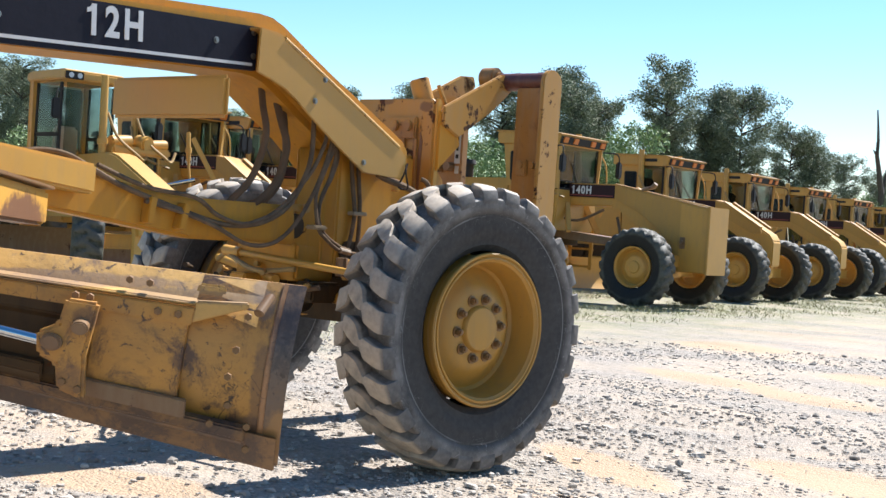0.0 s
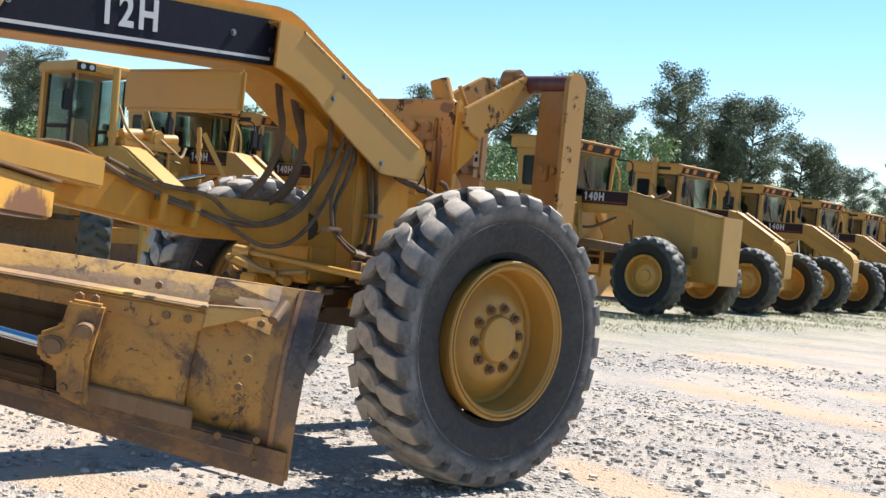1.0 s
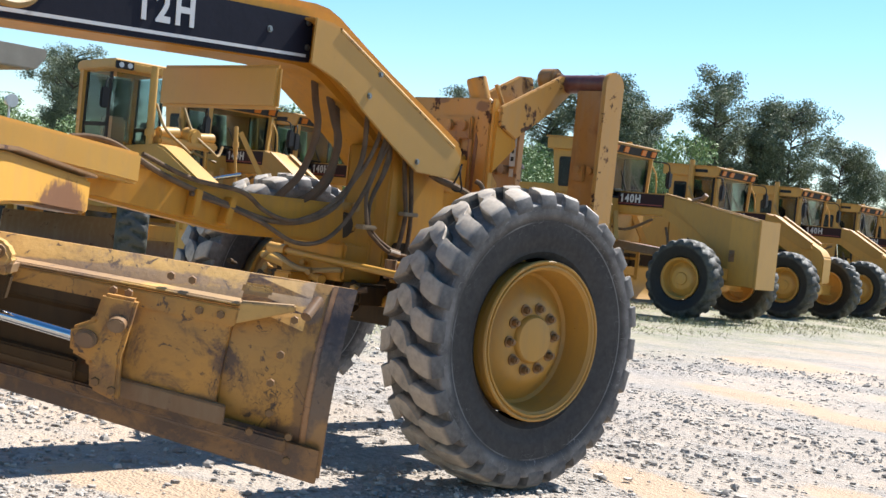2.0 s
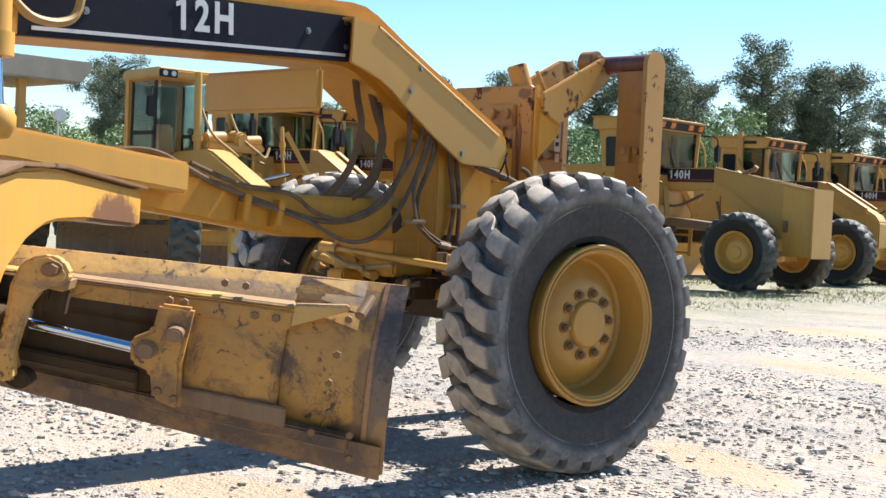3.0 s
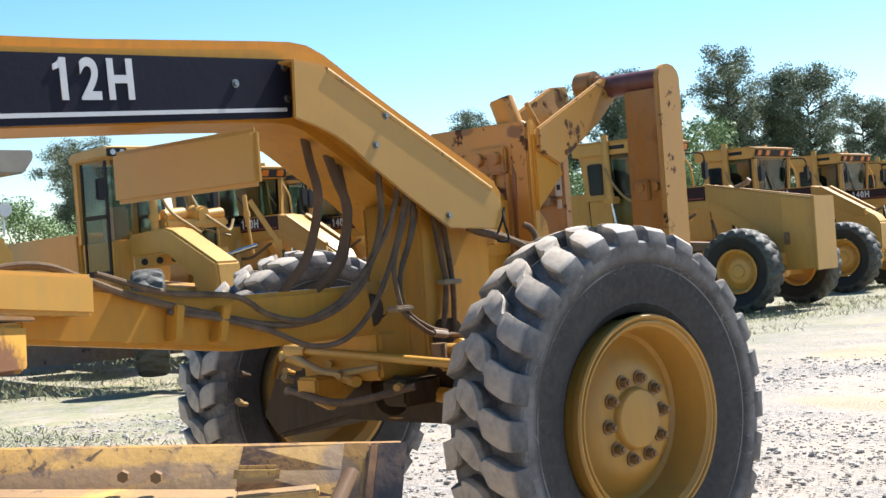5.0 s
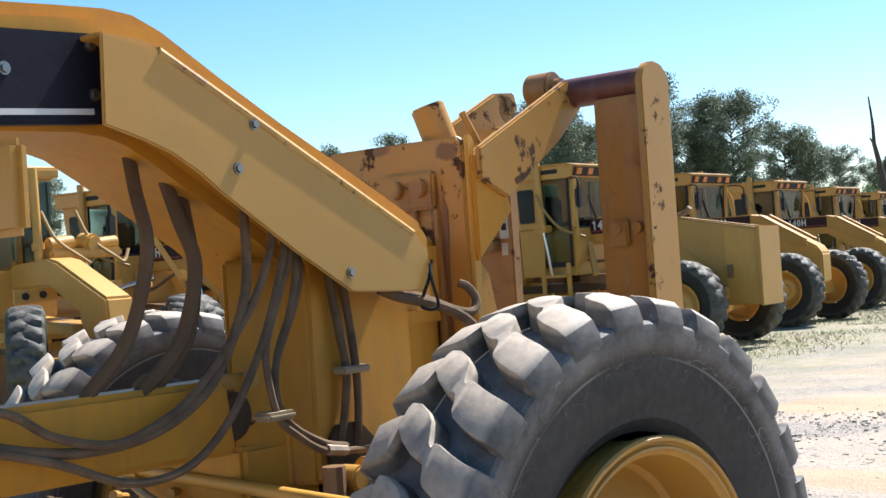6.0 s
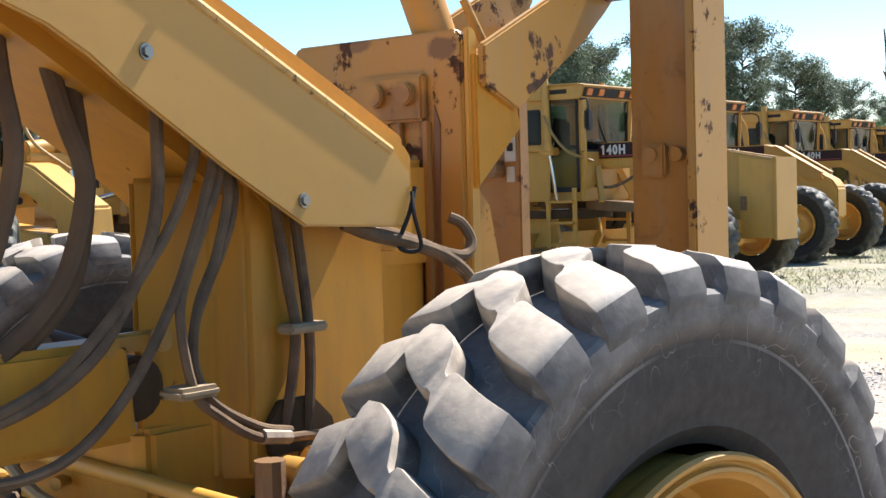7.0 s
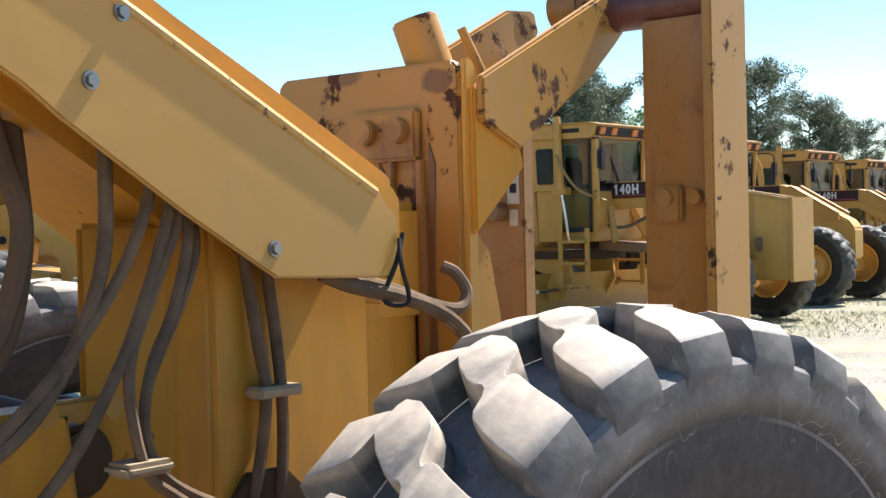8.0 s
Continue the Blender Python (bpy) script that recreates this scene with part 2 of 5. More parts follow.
def rubber(name, base, dust, top, scratch=0.5):
    """Dusty black rubber; the worn running face and the shoulder carry pale dust, the sidewall a scuffed ring line."""
    m, nt, b = base_material(name, 0.62)
    b.inputs["Specular IOR Level"].default_value = 0.2
    tc = nt.nodes.new("ShaderNodeTexCoord").outputs["Object"]
    sep = nt.nodes.new("ShaderNodeSeparateXYZ")
    nt.links.new(tc, sep.inputs[0])
    flat = nt.nodes.new("ShaderNodeCombineXYZ")
    nt.links.new(sep.outputs["X"], flat.inputs["X"])
    nt.links.new(sep.outputs["Z"], flat.inputs["Z"])
    length = nt.nodes.new("ShaderNodeVectorMath")
    length.operation = "LENGTH"
    nt.links.new(flat.outputs[0], length.inputs[0])
    radius = length.outputs["Value"]

    def ramp(lo, hi):
        r = nt.nodes.new("ShaderNodeMapRange")
        r.inputs["From Min"].default_value, r.inputs["From Max"].default_value = lo, hi
        nt.links.new(radius, r.inputs["Value"])
        return r.outputs["Result"]

    def product(p, q):
        n = nt.nodes.new("ShaderNodeMath")
        n.operation = "MULTIPLY"
        nt.links.new(p, n.inputs[0])
        nt.links.new(q, n.inputs[1])
        return n.outputs[0]

    big = noise_mask(nt, tc, 3.2, 0.3, 0.7, 8, 0.65)
    fine = noise_mask(nt, tc, 40, 0.35, 0.75, 6)
    col = blend(nt, scaled(nt, big, 0.6), base, dust)
    shoulder = product(ramp(0.525, 0.56), noise_mask(nt, tc, 7, 0.30, 0.62, 8, 0.65))
    col = blend(nt, scaled(nt, shoulder, 0.8), col, tuple(c * 3.7 for c in dust))
    worn = product(ramp(0.636, 0.648), noise_mask(nt, tc, 11, 0.18, 0.5, 7, 0.6))
    col = blend(nt, worn, col, top)
    col = blend(nt, scaled(nt, fine, 0.30), col, tuple(c * 1.5 for c in dust))
    if scratch:
        scr = noise_mask(nt, tc, 13, 0.498, 0.502, 1, 0.4, 1.2)
        scr2 = noise_mask(nt, tc, 13, 0.506, 0.510, 1, 0.4, 1.2)
        line = nt.nodes.new("ShaderNodeMath")
        line.operation = "SUBTRACT"
        nt.links.new(scr, line.inputs[0])
        nt.links.new(scr2, line.inputs[1])
        where = product(line.outputs[0], product(ramp(0.47, 0.53), noise_mask(nt, tc, 4.5, 0.40, 0.50, 3)))
        col = blend(nt, scaled(nt, where, scratch), col, (0.45, 0.43, 0.40))
        ring = nt.nodes.new("ShaderNodeMath")
        ring.operation = "COMPARE"
        ring.inputs[1].default_value, ring.inputs[2].default_value = 0.522, 0.0030
        nt.links.new(radius, ring.inputs[0])
        col = blend(nt, scaled(nt, product(ring.outputs[0], noise_mask(nt, tc, 2.0, 0.40, 0.52, 2)), 0.45), col, (0.42, 0.41, 0.39))
    surface(nt, b, col)
    bump(nt, b, noise_mask(nt, tc, 45, 0.2, 0.8, 5), 0.14, 0.004)
    return m


m_rubber = rubber("dusty_rubber", (0.036, 0.034, 0.033), (0.092, 0.085, 0.078), (0.60, 0.495, 0.38))
m_far_rubber = rubber("far_rubber", (0.018, 0.018, 0.019), (0.042, 0.042, 0.034), (0.13, 0.12, 0.105), 0.0)


def glass_material():
    m, nt, b = base_material("cab_glass", 0.05)
    b.inputs["Base Color"].default_value = (0.40, 0.47, 0.45, 1)
    b.inputs["Transmission Weight"].default_value = 1.0
    b.inputs["IOR"].default_value = 1.22
    b.inputs["Specular IOR Level"].default_value = 0.8
    return m


m_glass = glass_material()


# bare sandy spots of the yard: middle, half sizes, turn
BARE_SPOTS = ((5.1, 1.6, 0.34, 0.75, -0.2), (4.72, 0.5, 0.34, 0.62, -0.25), (0.78, -0.15, 0.22, 0.62, -0.5), (8.8, 3.3, 0.7, 0.7, -0.2), (6.9, 0.8, 0.5, 0.6, -0.3), (-1.5, 0.75, 0.25, 0.5, 0.4), (1.5, -1.1, 0.3, 0.7, -0.4))


def ground_material():
    """Pale crushed stone over sandy ground, which shows through in long bare patches; thin grass further out."""
    m, nt, b = base_material("gravel_ground", 0.95)
    tc = nt.nodes.new("ShaderNodeTexCoord").outputs["Object"]
    vor = node(nt, "ShaderNodeTexVoronoi", Scale=30.0)
    vor2 = node(nt, "ShaderNodeTexVoronoi", Scale=75.0)
    tones = []
    for v in (vor, vor2):
        nt.links.new(tc, v.inputs["Vector"])
        bw = nt.nodes.new("ShaderNodeRGBToBW")
        nt.links.new(v.outputs["Color"], bw.inputs[0])
        tones.append(bw.outputs[0])
    coarse = blend(nt, tones[0], (0.15, 0.13, 0.11), (0.57, 0.50, 0.425))
    fine = blend(nt, tones[1], (0.175, 0.152, 0.125), (0.55, 0.48, 0.405))
    stone = blend(nt, 0.5, coarse, fine)
    stretch = node(nt, "ShaderNodeMapping")
    stretch.inputs["Scale"].default_value = (1.0, 0.42, 1)
    stretch.inputs["Rotation"].default_value = (0, 0, radians(14))
    nt.links.new(tc, stretch.inputs["Vector"])
    sand = blend(nt, noise_mask(nt, tc, 18, 0.3, 0.7, 10, 0.7), (0.40, 0.305, 0.215), (0.54, 0.435, 0.325))
    thin = noise_mask(nt, stretch.outputs[0], 1.1, 0.40, 0.60, 9, 0.68)
    col = blend(nt, scaled(nt, thin, 0.7), stone, sand)
    bare = noise_mask(nt, stretch.outputs[0], 0.75, 0.56, 0.62, 8, 0.6)
    tan = blend(nt, noise_mask(nt, tc, 25, 0.3, 0.7, 9, 0.7), (0.44, 0.32, 0.215), (0.57, 0.44, 0.32))
    col = blend(nt, scaled(nt, bare, 0.75), col, tan)
    for x, y, half_x, half_y, turn in BARE_SPOTS:
        col = stained(nt, tc, col, (x, y, 0), (half_x, half_y, 3), (0.50, 0.345, 0.21), turn, 0.85)
    sep = nt.nodes.new("ShaderNodeSeparateXYZ")
    nt.links.new(tc, sep.inputs[0])
    band = nt.nodes.new("ShaderNodeMapRange")
    band.inputs["From Min"].default_value, band.inputs["From Max"].default_value = 3.2, 6.8
    nt.links.new(sep.outputs["Y"], band.inputs["Value"])
    g = noise_mask(nt, tc, 2.2, 0.36, 0.60, 9, 0.7)
    mul = nt.nodes.new("ShaderNodeMath")
    mul.operation = "MULTIPLY"
    nt.links.new(band.outputs[0], mul.inputs[0])
    nt.links.new(g, mul.inputs[1])
    grass = blend(nt, noise_mask(nt, tc, 9, 0.3, 0.7), (0.17, 0.19, 0.07), (0.32, 0.32, 0.15))
    col = blend(nt, scaled(nt, mul.outputs[0], 0.8), col, grass)
    surface(nt, b, col)
    add = nt.nodes.new("ShaderNodeMath")
    nt.links.new(vor.outputs["Distance"], add.inputs[0])
    nt.links.new(vor2.outputs["Distance"], add.inputs[1])
    rough_height = nt.nodes.new("ShaderNodeMath")
    rough_height.operation = "MULTIPLY"
    nt.links.new(add.outputs[0], rough_height.inputs[0])
    nt.links.new(blend_value(nt, thin, 1.0, 0.35), rough_height.inputs[1])
    bump(nt, b, rough_height.outputs[0], 0.7, 0.018)
    return m


m_ground = ground_material()


def stone_material():
    m, nt, b = base_material("gravel_stone", 0.9)
    geo = nt.nodes.new("ShaderNodeNewGeometry")
    ramp = nt.nodes.new("ShaderNodeValToRGB")
    ramp.color_ramp.elements[0].color, ramp.color_ramp.elements[1].color = (0.25, 0.22, 0.19, 1), (0.62, 0.55, 0.465, 1)
    nt.links.new(geo.outputs["Random Per Island"], ramp.inputs[0])
    surface(nt, b, ramp.outputs[0])
    return m


m_stone = stone_material()


def leaf_material(name, a, c):
    m, nt, b = base_material(name, 0.7)
    geo = nt.nodes.new("ShaderNodeNewGeometry")
    surface(nt, b, blend(nt, geo.outputs["Random Per Island"], a, c))
    b.inputs["Subsurface Weight"].default_value = 0.0
    return m


m_pine = leaf_material("pine_needles", (0.12, 0.145, 0.08), (0.28, 0.32, 0.19))
m_leaf = leaf_material("broad_leaves", (0.12, 0.20, 0.06), (0.32, 0.42, 0.17))
m_grass = leaf_material("dry_grass", (0.14, 0.16, 0.05), (0.36, 0.34, 0.16))
m_bark = plain("bark", (0.11, 0.085, 0.065), 0.9, vary=0.6, scale=4)


# ---- mesh helpers ----
def part(name, bm, material, parent=None, label="", smooth=True, sharp=35):
    me = bpy.data.meshes.new(name)
    if isinstance(bm, bmesh.types.BMesh):
        bmesh.ops.recalc_face_normals(bm, faces=bm.faces)
        bm.to_mesh(me)
        bm.free()
    else:
        me = bm
    if smooth:
        me.shade_smooth()
        me.set_sharp_from_angle(angle=radians(sharp))
    me.materials.clear()
    me.materials.append(material)
    ob = new(name, me)
    ob.parent = parent
    if label:
        ob["label"] = label
    return ob


def share(ob, name, parent, m):
    """One more piece on the same mesh."""
    o = new(name, ob.data)
    o.parent = parent
    o.matrix_basis = m
    return o


def thing(name, m, label, category, group=""):
    e = new(name)
    e.matrix_world = m
    return tagged(e, label, category, group)


def softened(bm, bev, seg=2):
    if bev:
        edges = [e for e in bm.edges if len(e.link_faces) == 2 and e.calc_face_angle(0) > radians(28)]
        bmesh.ops.bevel(bm, geom=edges, offset=bev, segments=seg, affect="EDGES", clamp_overlap=True)
    return bm


def joined(*bms):
    out = bms[0]
    for b in bms[1:]:
        me = bpy.data.meshes.new("tmp")
        b.to_mesh(me)
        b.free()
        out.from_mesh(me)
        bpy.data.meshes.remove(me)
    return out


def moved(bm, m):
    bm.transform(m)
    return bm


def box(x0, x1, y0, y1, z0, z1, bev=0.0):
    bm = bmesh.new()
    bmesh.ops.create_cube(bm, size=1.0)
    bm.transform(Matrix.Translation(((x0 + x1) / 2, (y0 + y1) / 2, (z0 + z1) / 2)) @ Matrix.Diagonal((x1 - x0, y1 - y0, z1 - z0, 1)))
    return softened(bm, bev)


def prism(pts, a, b, bev=0.0, axis="y", seg=2):
    """A profile in xz swept along y, or in xy swept along z, or in yz swept along x."""
    bm = bmesh.new()
    put = {"y": lambda u, v, w: (u, w, v), "z": lambda u, v, w: (u, v, w), "x": lambda u, v, w: (w, u, v)}[axis]
    lo = [bm.verts.new(put(u, v, a)) for u, v in pts]
    hi = [bm.verts.new(put(u, v, b)) for u, v in pts]
    bm.faces.new(lo)
    bm.faces.new(hi[::-1])
    n = len(pts)
    for i in range(n):
        bm.faces.new((lo[i], lo[(i + 1) % n], hi[(i + 1) % n], hi[i]))
    bmesh.ops.recalc_face_normals(bm, faces=bm.faces)
    return softened(bm, bev, seg)


def rod(p0, p1, r0, r1=None, seg=16, bev=0.0):
    p0, p1 = Vector(p0), Vector(p1)
    bm = bmesh.new()
    bmesh.ops.create_cone(bm, cap_ends=True, segments=seg, radius1=r0, radius2=r0 if r1 is None else r1, depth=(p1 - p0).length)
    if bev:
        edges = [e for e in bm.edges if len(e.link_faces) == 2 and e.calc_face_angle(0) > radians(60)]
        bmesh.ops.bevel(bm, geom=edges, offset=bev, segments=2, affect="EDGES")
    bm.transform(Matrix.Translation((p0 + p1) / 2) @ (p1 - p0).to_track_quat("Z", "Y").to_matrix().to_4x4())
    return bm


def bar(p0, p1, w, h, bev=0.005, up=(0, 0, 1)):
    """A rectangular bar from p0 to p1; w across, h along up."""
    p0, p1 = Vector(p0), Vector(p1)
    d = (p1 - p0).normalized()
    side = d.cross(Vector(up)).normalized()
    top = side.cross(d)
    bm = bmesh.new()
    bmesh.ops.create_cube(bm, size=1.0)
    m = Matrix((d, side, top)).transposed().to_4x4()
    bm.transform(Matrix.Translation((p0 + p1) / 2) @ m @ Matrix.Diagonal(((p1 - p0).length, w, h, 1)))
    return softened(bm, bev)


def tube(points, r, seg=8, steps=6):
    """A round hose along a smooth line through the points."""
    P = [Vector(p) for p in points]
    P = [P[0] * 2 - P[1]] + P + [P[-1] * 2 - P[-2]]
    line = []
    for i in range(1, len(P) - 2):
        a, b, c, d = P[i - 1:i + 3]
        for k in range(steps):
            t = k / steps
            line.append(0.5 * (2 * b + (c - a) * t + (2 * a - 5 * b + 4 * c - d) * t * t + (3 * b - a - 3 * c + d) * t ** 3))
    line.append(P[-2])
    bm = bmesh.new()
    rings, up = [], Vector((0.3, 0.2, 1)).normalized()
    for i, p in enumerate(line):
        d = (line[min(i + 1, len(line) - 1)] - line[max(i - 1, 0)]).normalized()
        u = d.cross(up).normalized()
        v = d.cross(u)
        up = -v if v.dot(up) < 0 else v
        rings.append([bm.verts.new(p + r * (math.cos(2 * math.pi * k / seg) * u + math.sin(2 * math.pi * k / seg) * v)) for k in range(seg)])
    for a, b in zip(rings, rings[1:]):
        for k in range(seg):
            bm.faces.new((a[k], a[(k + 1) % seg], b[(k + 1) % seg], b[k]))
    bm.faces.new(rings[0])
    bm.faces.new(rings[-1][::-1])
    return bm


def lathe(profile, seg=64):
    """A closed ring about the y axis from (radius, y) pairs; a radius of 0 closes it."""
    bm = bmesh.new()
    rings = []
    for r, y in profile:
        if r < 1e-6:
            rings.append([bm.verts.new((0, y, 0))])
        else:
            rings.append([bm.verts.new((r * math.sin(2 * math.pi * k / seg), y, r * math.cos(2 * math.pi * k / seg))) for k in range(seg)])
    for a, b in zip(rings, rings[1:]):
        for k in range(seg):
            k2 = (k + 1) % seg
            if len(a) == 1:
                bm.faces.new((a[0], b[k], b[k2]))
            elif len(b) == 1:
                bm.faces.new((a[k], a[k2], b[0]))
            else:
                bm.faces.new((a[k], a[k2], b[k2], b[k]))
    return bm


def letters(text, height, material, name, parent, m, thick=0.002, bold=0.01, squeeze=0.72, gap=1.12):
    cu = bpy.data.curves.new("letters", "FONT")
    cu.body, cu.size, cu.extrude, cu.offset = text, height / 0.7, thick, bold
    cu.align_x, cu.align_y, cu.space_character = "CENTER", "BOTTOM_BASELINE", gap
    tmp = new("letters_tmp", cu)
    me = bpy.data.meshes.new_from_object(tmp)
    bpy.data.objects.remove(tmp)
    if text[0] == "1":
        # the stroke that leans off the head of the numeral
        x0 = min(v.co.x for v in me.vertices) + 0.02 * height
        flag = prism([(x0, 1.0 * height), (x0, 0.76 * height), (x0 - 0.24 * height, 0.70 * height), (x0 - 0.24 * height, 0.84 * height), (x0 - 0.10 * height, 0.90 * height)], -thick, thick * 0.9, axis="z")
        flag.from_mesh(me)
        flag.to_mesh(me)
        flag.free()
    me.transform(Matrix.Diagonal((squeeze, 1, 1, 1)))
    ob = part(name, me, material, parent, "", smooth=False)
    ob.matrix_basis = m
    return ob


def bolt_head(r=0.011, h=0.010):
    return joined(rod((0, 0, 0), (0, -h * 0.35, 0), r * 1.35, seg=14), rod((0, -h * 0.3, 0), (0, -h, 0), r, r * 0.9, seg=6))


# ---- wheels ----
TYRE_R = 0.665


LUGS, NARROW = 26, 0.80


# across the tread, along it, half width, base radius, outward direction, height share
SHOULDER = [(0.110, -0.034, 0.060, 0.621, (1, 0.08), 1.0), (0.150, -0.052, 0.061, 0.618, (1, 0.1), 1.0), (0.170, -0.060, 0.061, 0.614, (1, 0.25), 1.0), (0.183, -0.064, 0.062, 0.607, (0.8, 0.55), 1.0),
            (0.190, -0.066, 0.064, 0.594, (0.3, 0.95), 0.78), (0.190, -0.067, 0.068, 0.578, (0.1, 1.0), 0.66), (0.190, -0.067, 0.070, 0.562, (0.1, 1.0), 0.40)]
HOOKED_LUG = [(o, a, w, r, (1, 0), 1.0) for o, a, w, r in
              ((-0.084, 0.112, 0.026, 0.629), (-0.078, 0.111, 0.042, 0.629), (-0.045, 0.094, 0.057, 0.630), (0.0, 0.066, 0.060, 0.630), (0.026, 0.048, 0.053, 0.630), (0.040, 0.032, 0.036, 0.629),
               (0.050, 0.015, 0.025, 0.628), (0.060, 0.001, 0.030, 0.627), (0.068, -0.009, 0.052, 0.626), (0.078, -0.016, 0.058, 0.625))] + SHOULDER
OUTER_LUG = [(0.088, -0.022, 0.034, 0.624, (1, 0), 1.0), (0.094, -0.026, 0.054, 0.623, (1, 0.04), 1.0)] + SHOULDER


def carcass_bm(seg=84):
    half = [(0.36, 0.145), (0.378, 0.163), (0.39, 0.176), (0.398, 0.175), (0.43, 0.193), (0.48, 0.2), (0.524, 0.199), (0.532, 0.201), (0.538, 0.207),
            (0.558, 0.213), (0.582, 0.214), (0.594, 0.212), (0.601, 0.203), (0.603, 0.180), (0.604, 0.14), (0.606, 0.07), (0.607, 0.0)]
    return lathe([(r, -o * NARROW) for r, o in half] + [(r, o * NARROW) for r, o in half[-2::-1]], seg)


def lug_into(bm, sgn, a0, lug_h=0.038, sect=OUTER_LUG):
    """One tread lug, from the middle of the tread over the shoulder, on the side sgn."""
    rows = []
    for o, s, hw, r, (nr, no), h in sect:
        ring = []
        for side, lift, shrink in ((-1, -0.85, 1.10), (-1, 0.88, 1.0), (-1, 0.975, 0.975), (-1, 1.0, 0.92), (1, 1.0, 0.92), (1, 0.975, 0.975), (1, 0.88, 1.0), (1, -0.85, 1.10)):
            ang = a0 + (s + side * hw * shrink) / TYRE_R * 21 / LUGS
            rr, oo = r + nr * lug_h * h * lift, (o + no * lug_h * h * lift) * NARROW
            ring.append(bm.verts.new((rr * math.sin(ang), sgn * oo, rr * math.cos(ang))))
        rows.append(ring)
    for a, b in zip(rows, rows[1:]):
        for i in range(7):
            bm.faces.new((a[i], a[i + 1], b[i + 1], b[i]))
    bm.faces.new(rows[0])
    bm.faces.new(rows[-1][::-1])
    return bm


def tyre_bm(lugs=21):
    """A far tyre in one skin: the tread rises and falls lug by lug."""
    half = [(0.36, 0.145, 0), (0.39, 0.176, 0), (0.48, 0.2, 0), (0.545, 0.205, 0), (0.565, 0.208, 0), (0.585, 0.196, 0.5), (0.605, 0.176, 1), (0.622, 0.14, 1), (0.627, 0.09, 1), (0.63, 0.03, 1)]
    rows = [(r, -o, h) for r, o, h in half] + [(r, o, h) for r, o, h in reversed(half)]
    seg = lugs * 6
    bm = bmesh.new()
    rings = []
    for r, o, h in rows:
        ring = []
        for k in range(seg):
            f = (k / 6 + (0.5 if o > 0 else 0) - abs(o) * 2.6) % 1.0
            rr = r + 0.038 * h * (1 if 0.05 < f < 0.62 else 0)
            ring.append(bm.verts.new((rr * math.sin(2 * math.pi * k / seg), o, rr * math.cos(2 * math.pi * k / seg))))
        rings.append(ring)
    for a, b in zip(rings, rings[1:]):
        for k in range(seg):
            bm.faces.new((a[k], a[(k + 1) % seg], b[(k + 1) % seg], b[k]))
    return bm


RIM = [(0.34, 0.12), (0.352, 0.15), (0.354, 0.170), (0.349, 0.177), (0.342, 0.176), (0.338, 0.168), (0.333, 0.166), (0.330, 0.174), (0.324, 0.175), (0.319, 0.166),
       (0.312, 0.160), (0.306, 0.13), (0.300, 0.08), (0.293, 0.035), (0.280, 0.022), (0.262, 0.03), (0.21, 0.078), (0.185, 0.094), (0.165, 0.1), (0.108, 0.102),
       (0.104, 0.118), (0.096, 0.126), (0.05, 0.130), (0.0, 0.131)]


def rim_bm(seg=64):
    return joined(lathe([(r, -o) for r, o in RIM], seg), lathe([(0.34, -0.12), (0.33, 0.1), (0.345, 0.15), (0.352, 0.16), (0.352, 0.172), (0.335, 0.172), (0.30, 0.14), (0.295, 0.02), (0.28, -0.01), (0.1, -0.03), (0, -0.03)], seg))


far_meshes, near_meshes = {}, {}


def far_wheel(parent, m, flip=False):
    """A wheel of a parked machine; outer face towards local -y."""
    if flip:
        m = m @ Matrix.Rotation(math.pi, 4, "Z")
    if not far_meshes:
        rim = part("wheel", rim_bm(28), m_far, parent)
        ty = part("tyre", tyre_bm(), m_far_rubber, rim, "black dusty lugged tyre", sharp=40)
        far_meshes.update(rim=rim.data, tyre=ty.data)
    else:
        rim = new("wheel", far_meshes["rim"])
        rim.parent = parent
        new("tyre", far_meshes["tyre"]).parent = rim
    rim.matrix_basis = m


def near_piece(key, name, parent, m, build, material, label="", sharp=35):
    if key in near_meshes:
        ob = new(name, near_meshes[key])
        ob.parent = parent
        if label:
            ob["label"] = label
    else:
        ob = part(name, build(), material, parent, label, sharp=sharp)
        near_meshes[key] = ob.data
    ob.matrix_basis = m
    return ob


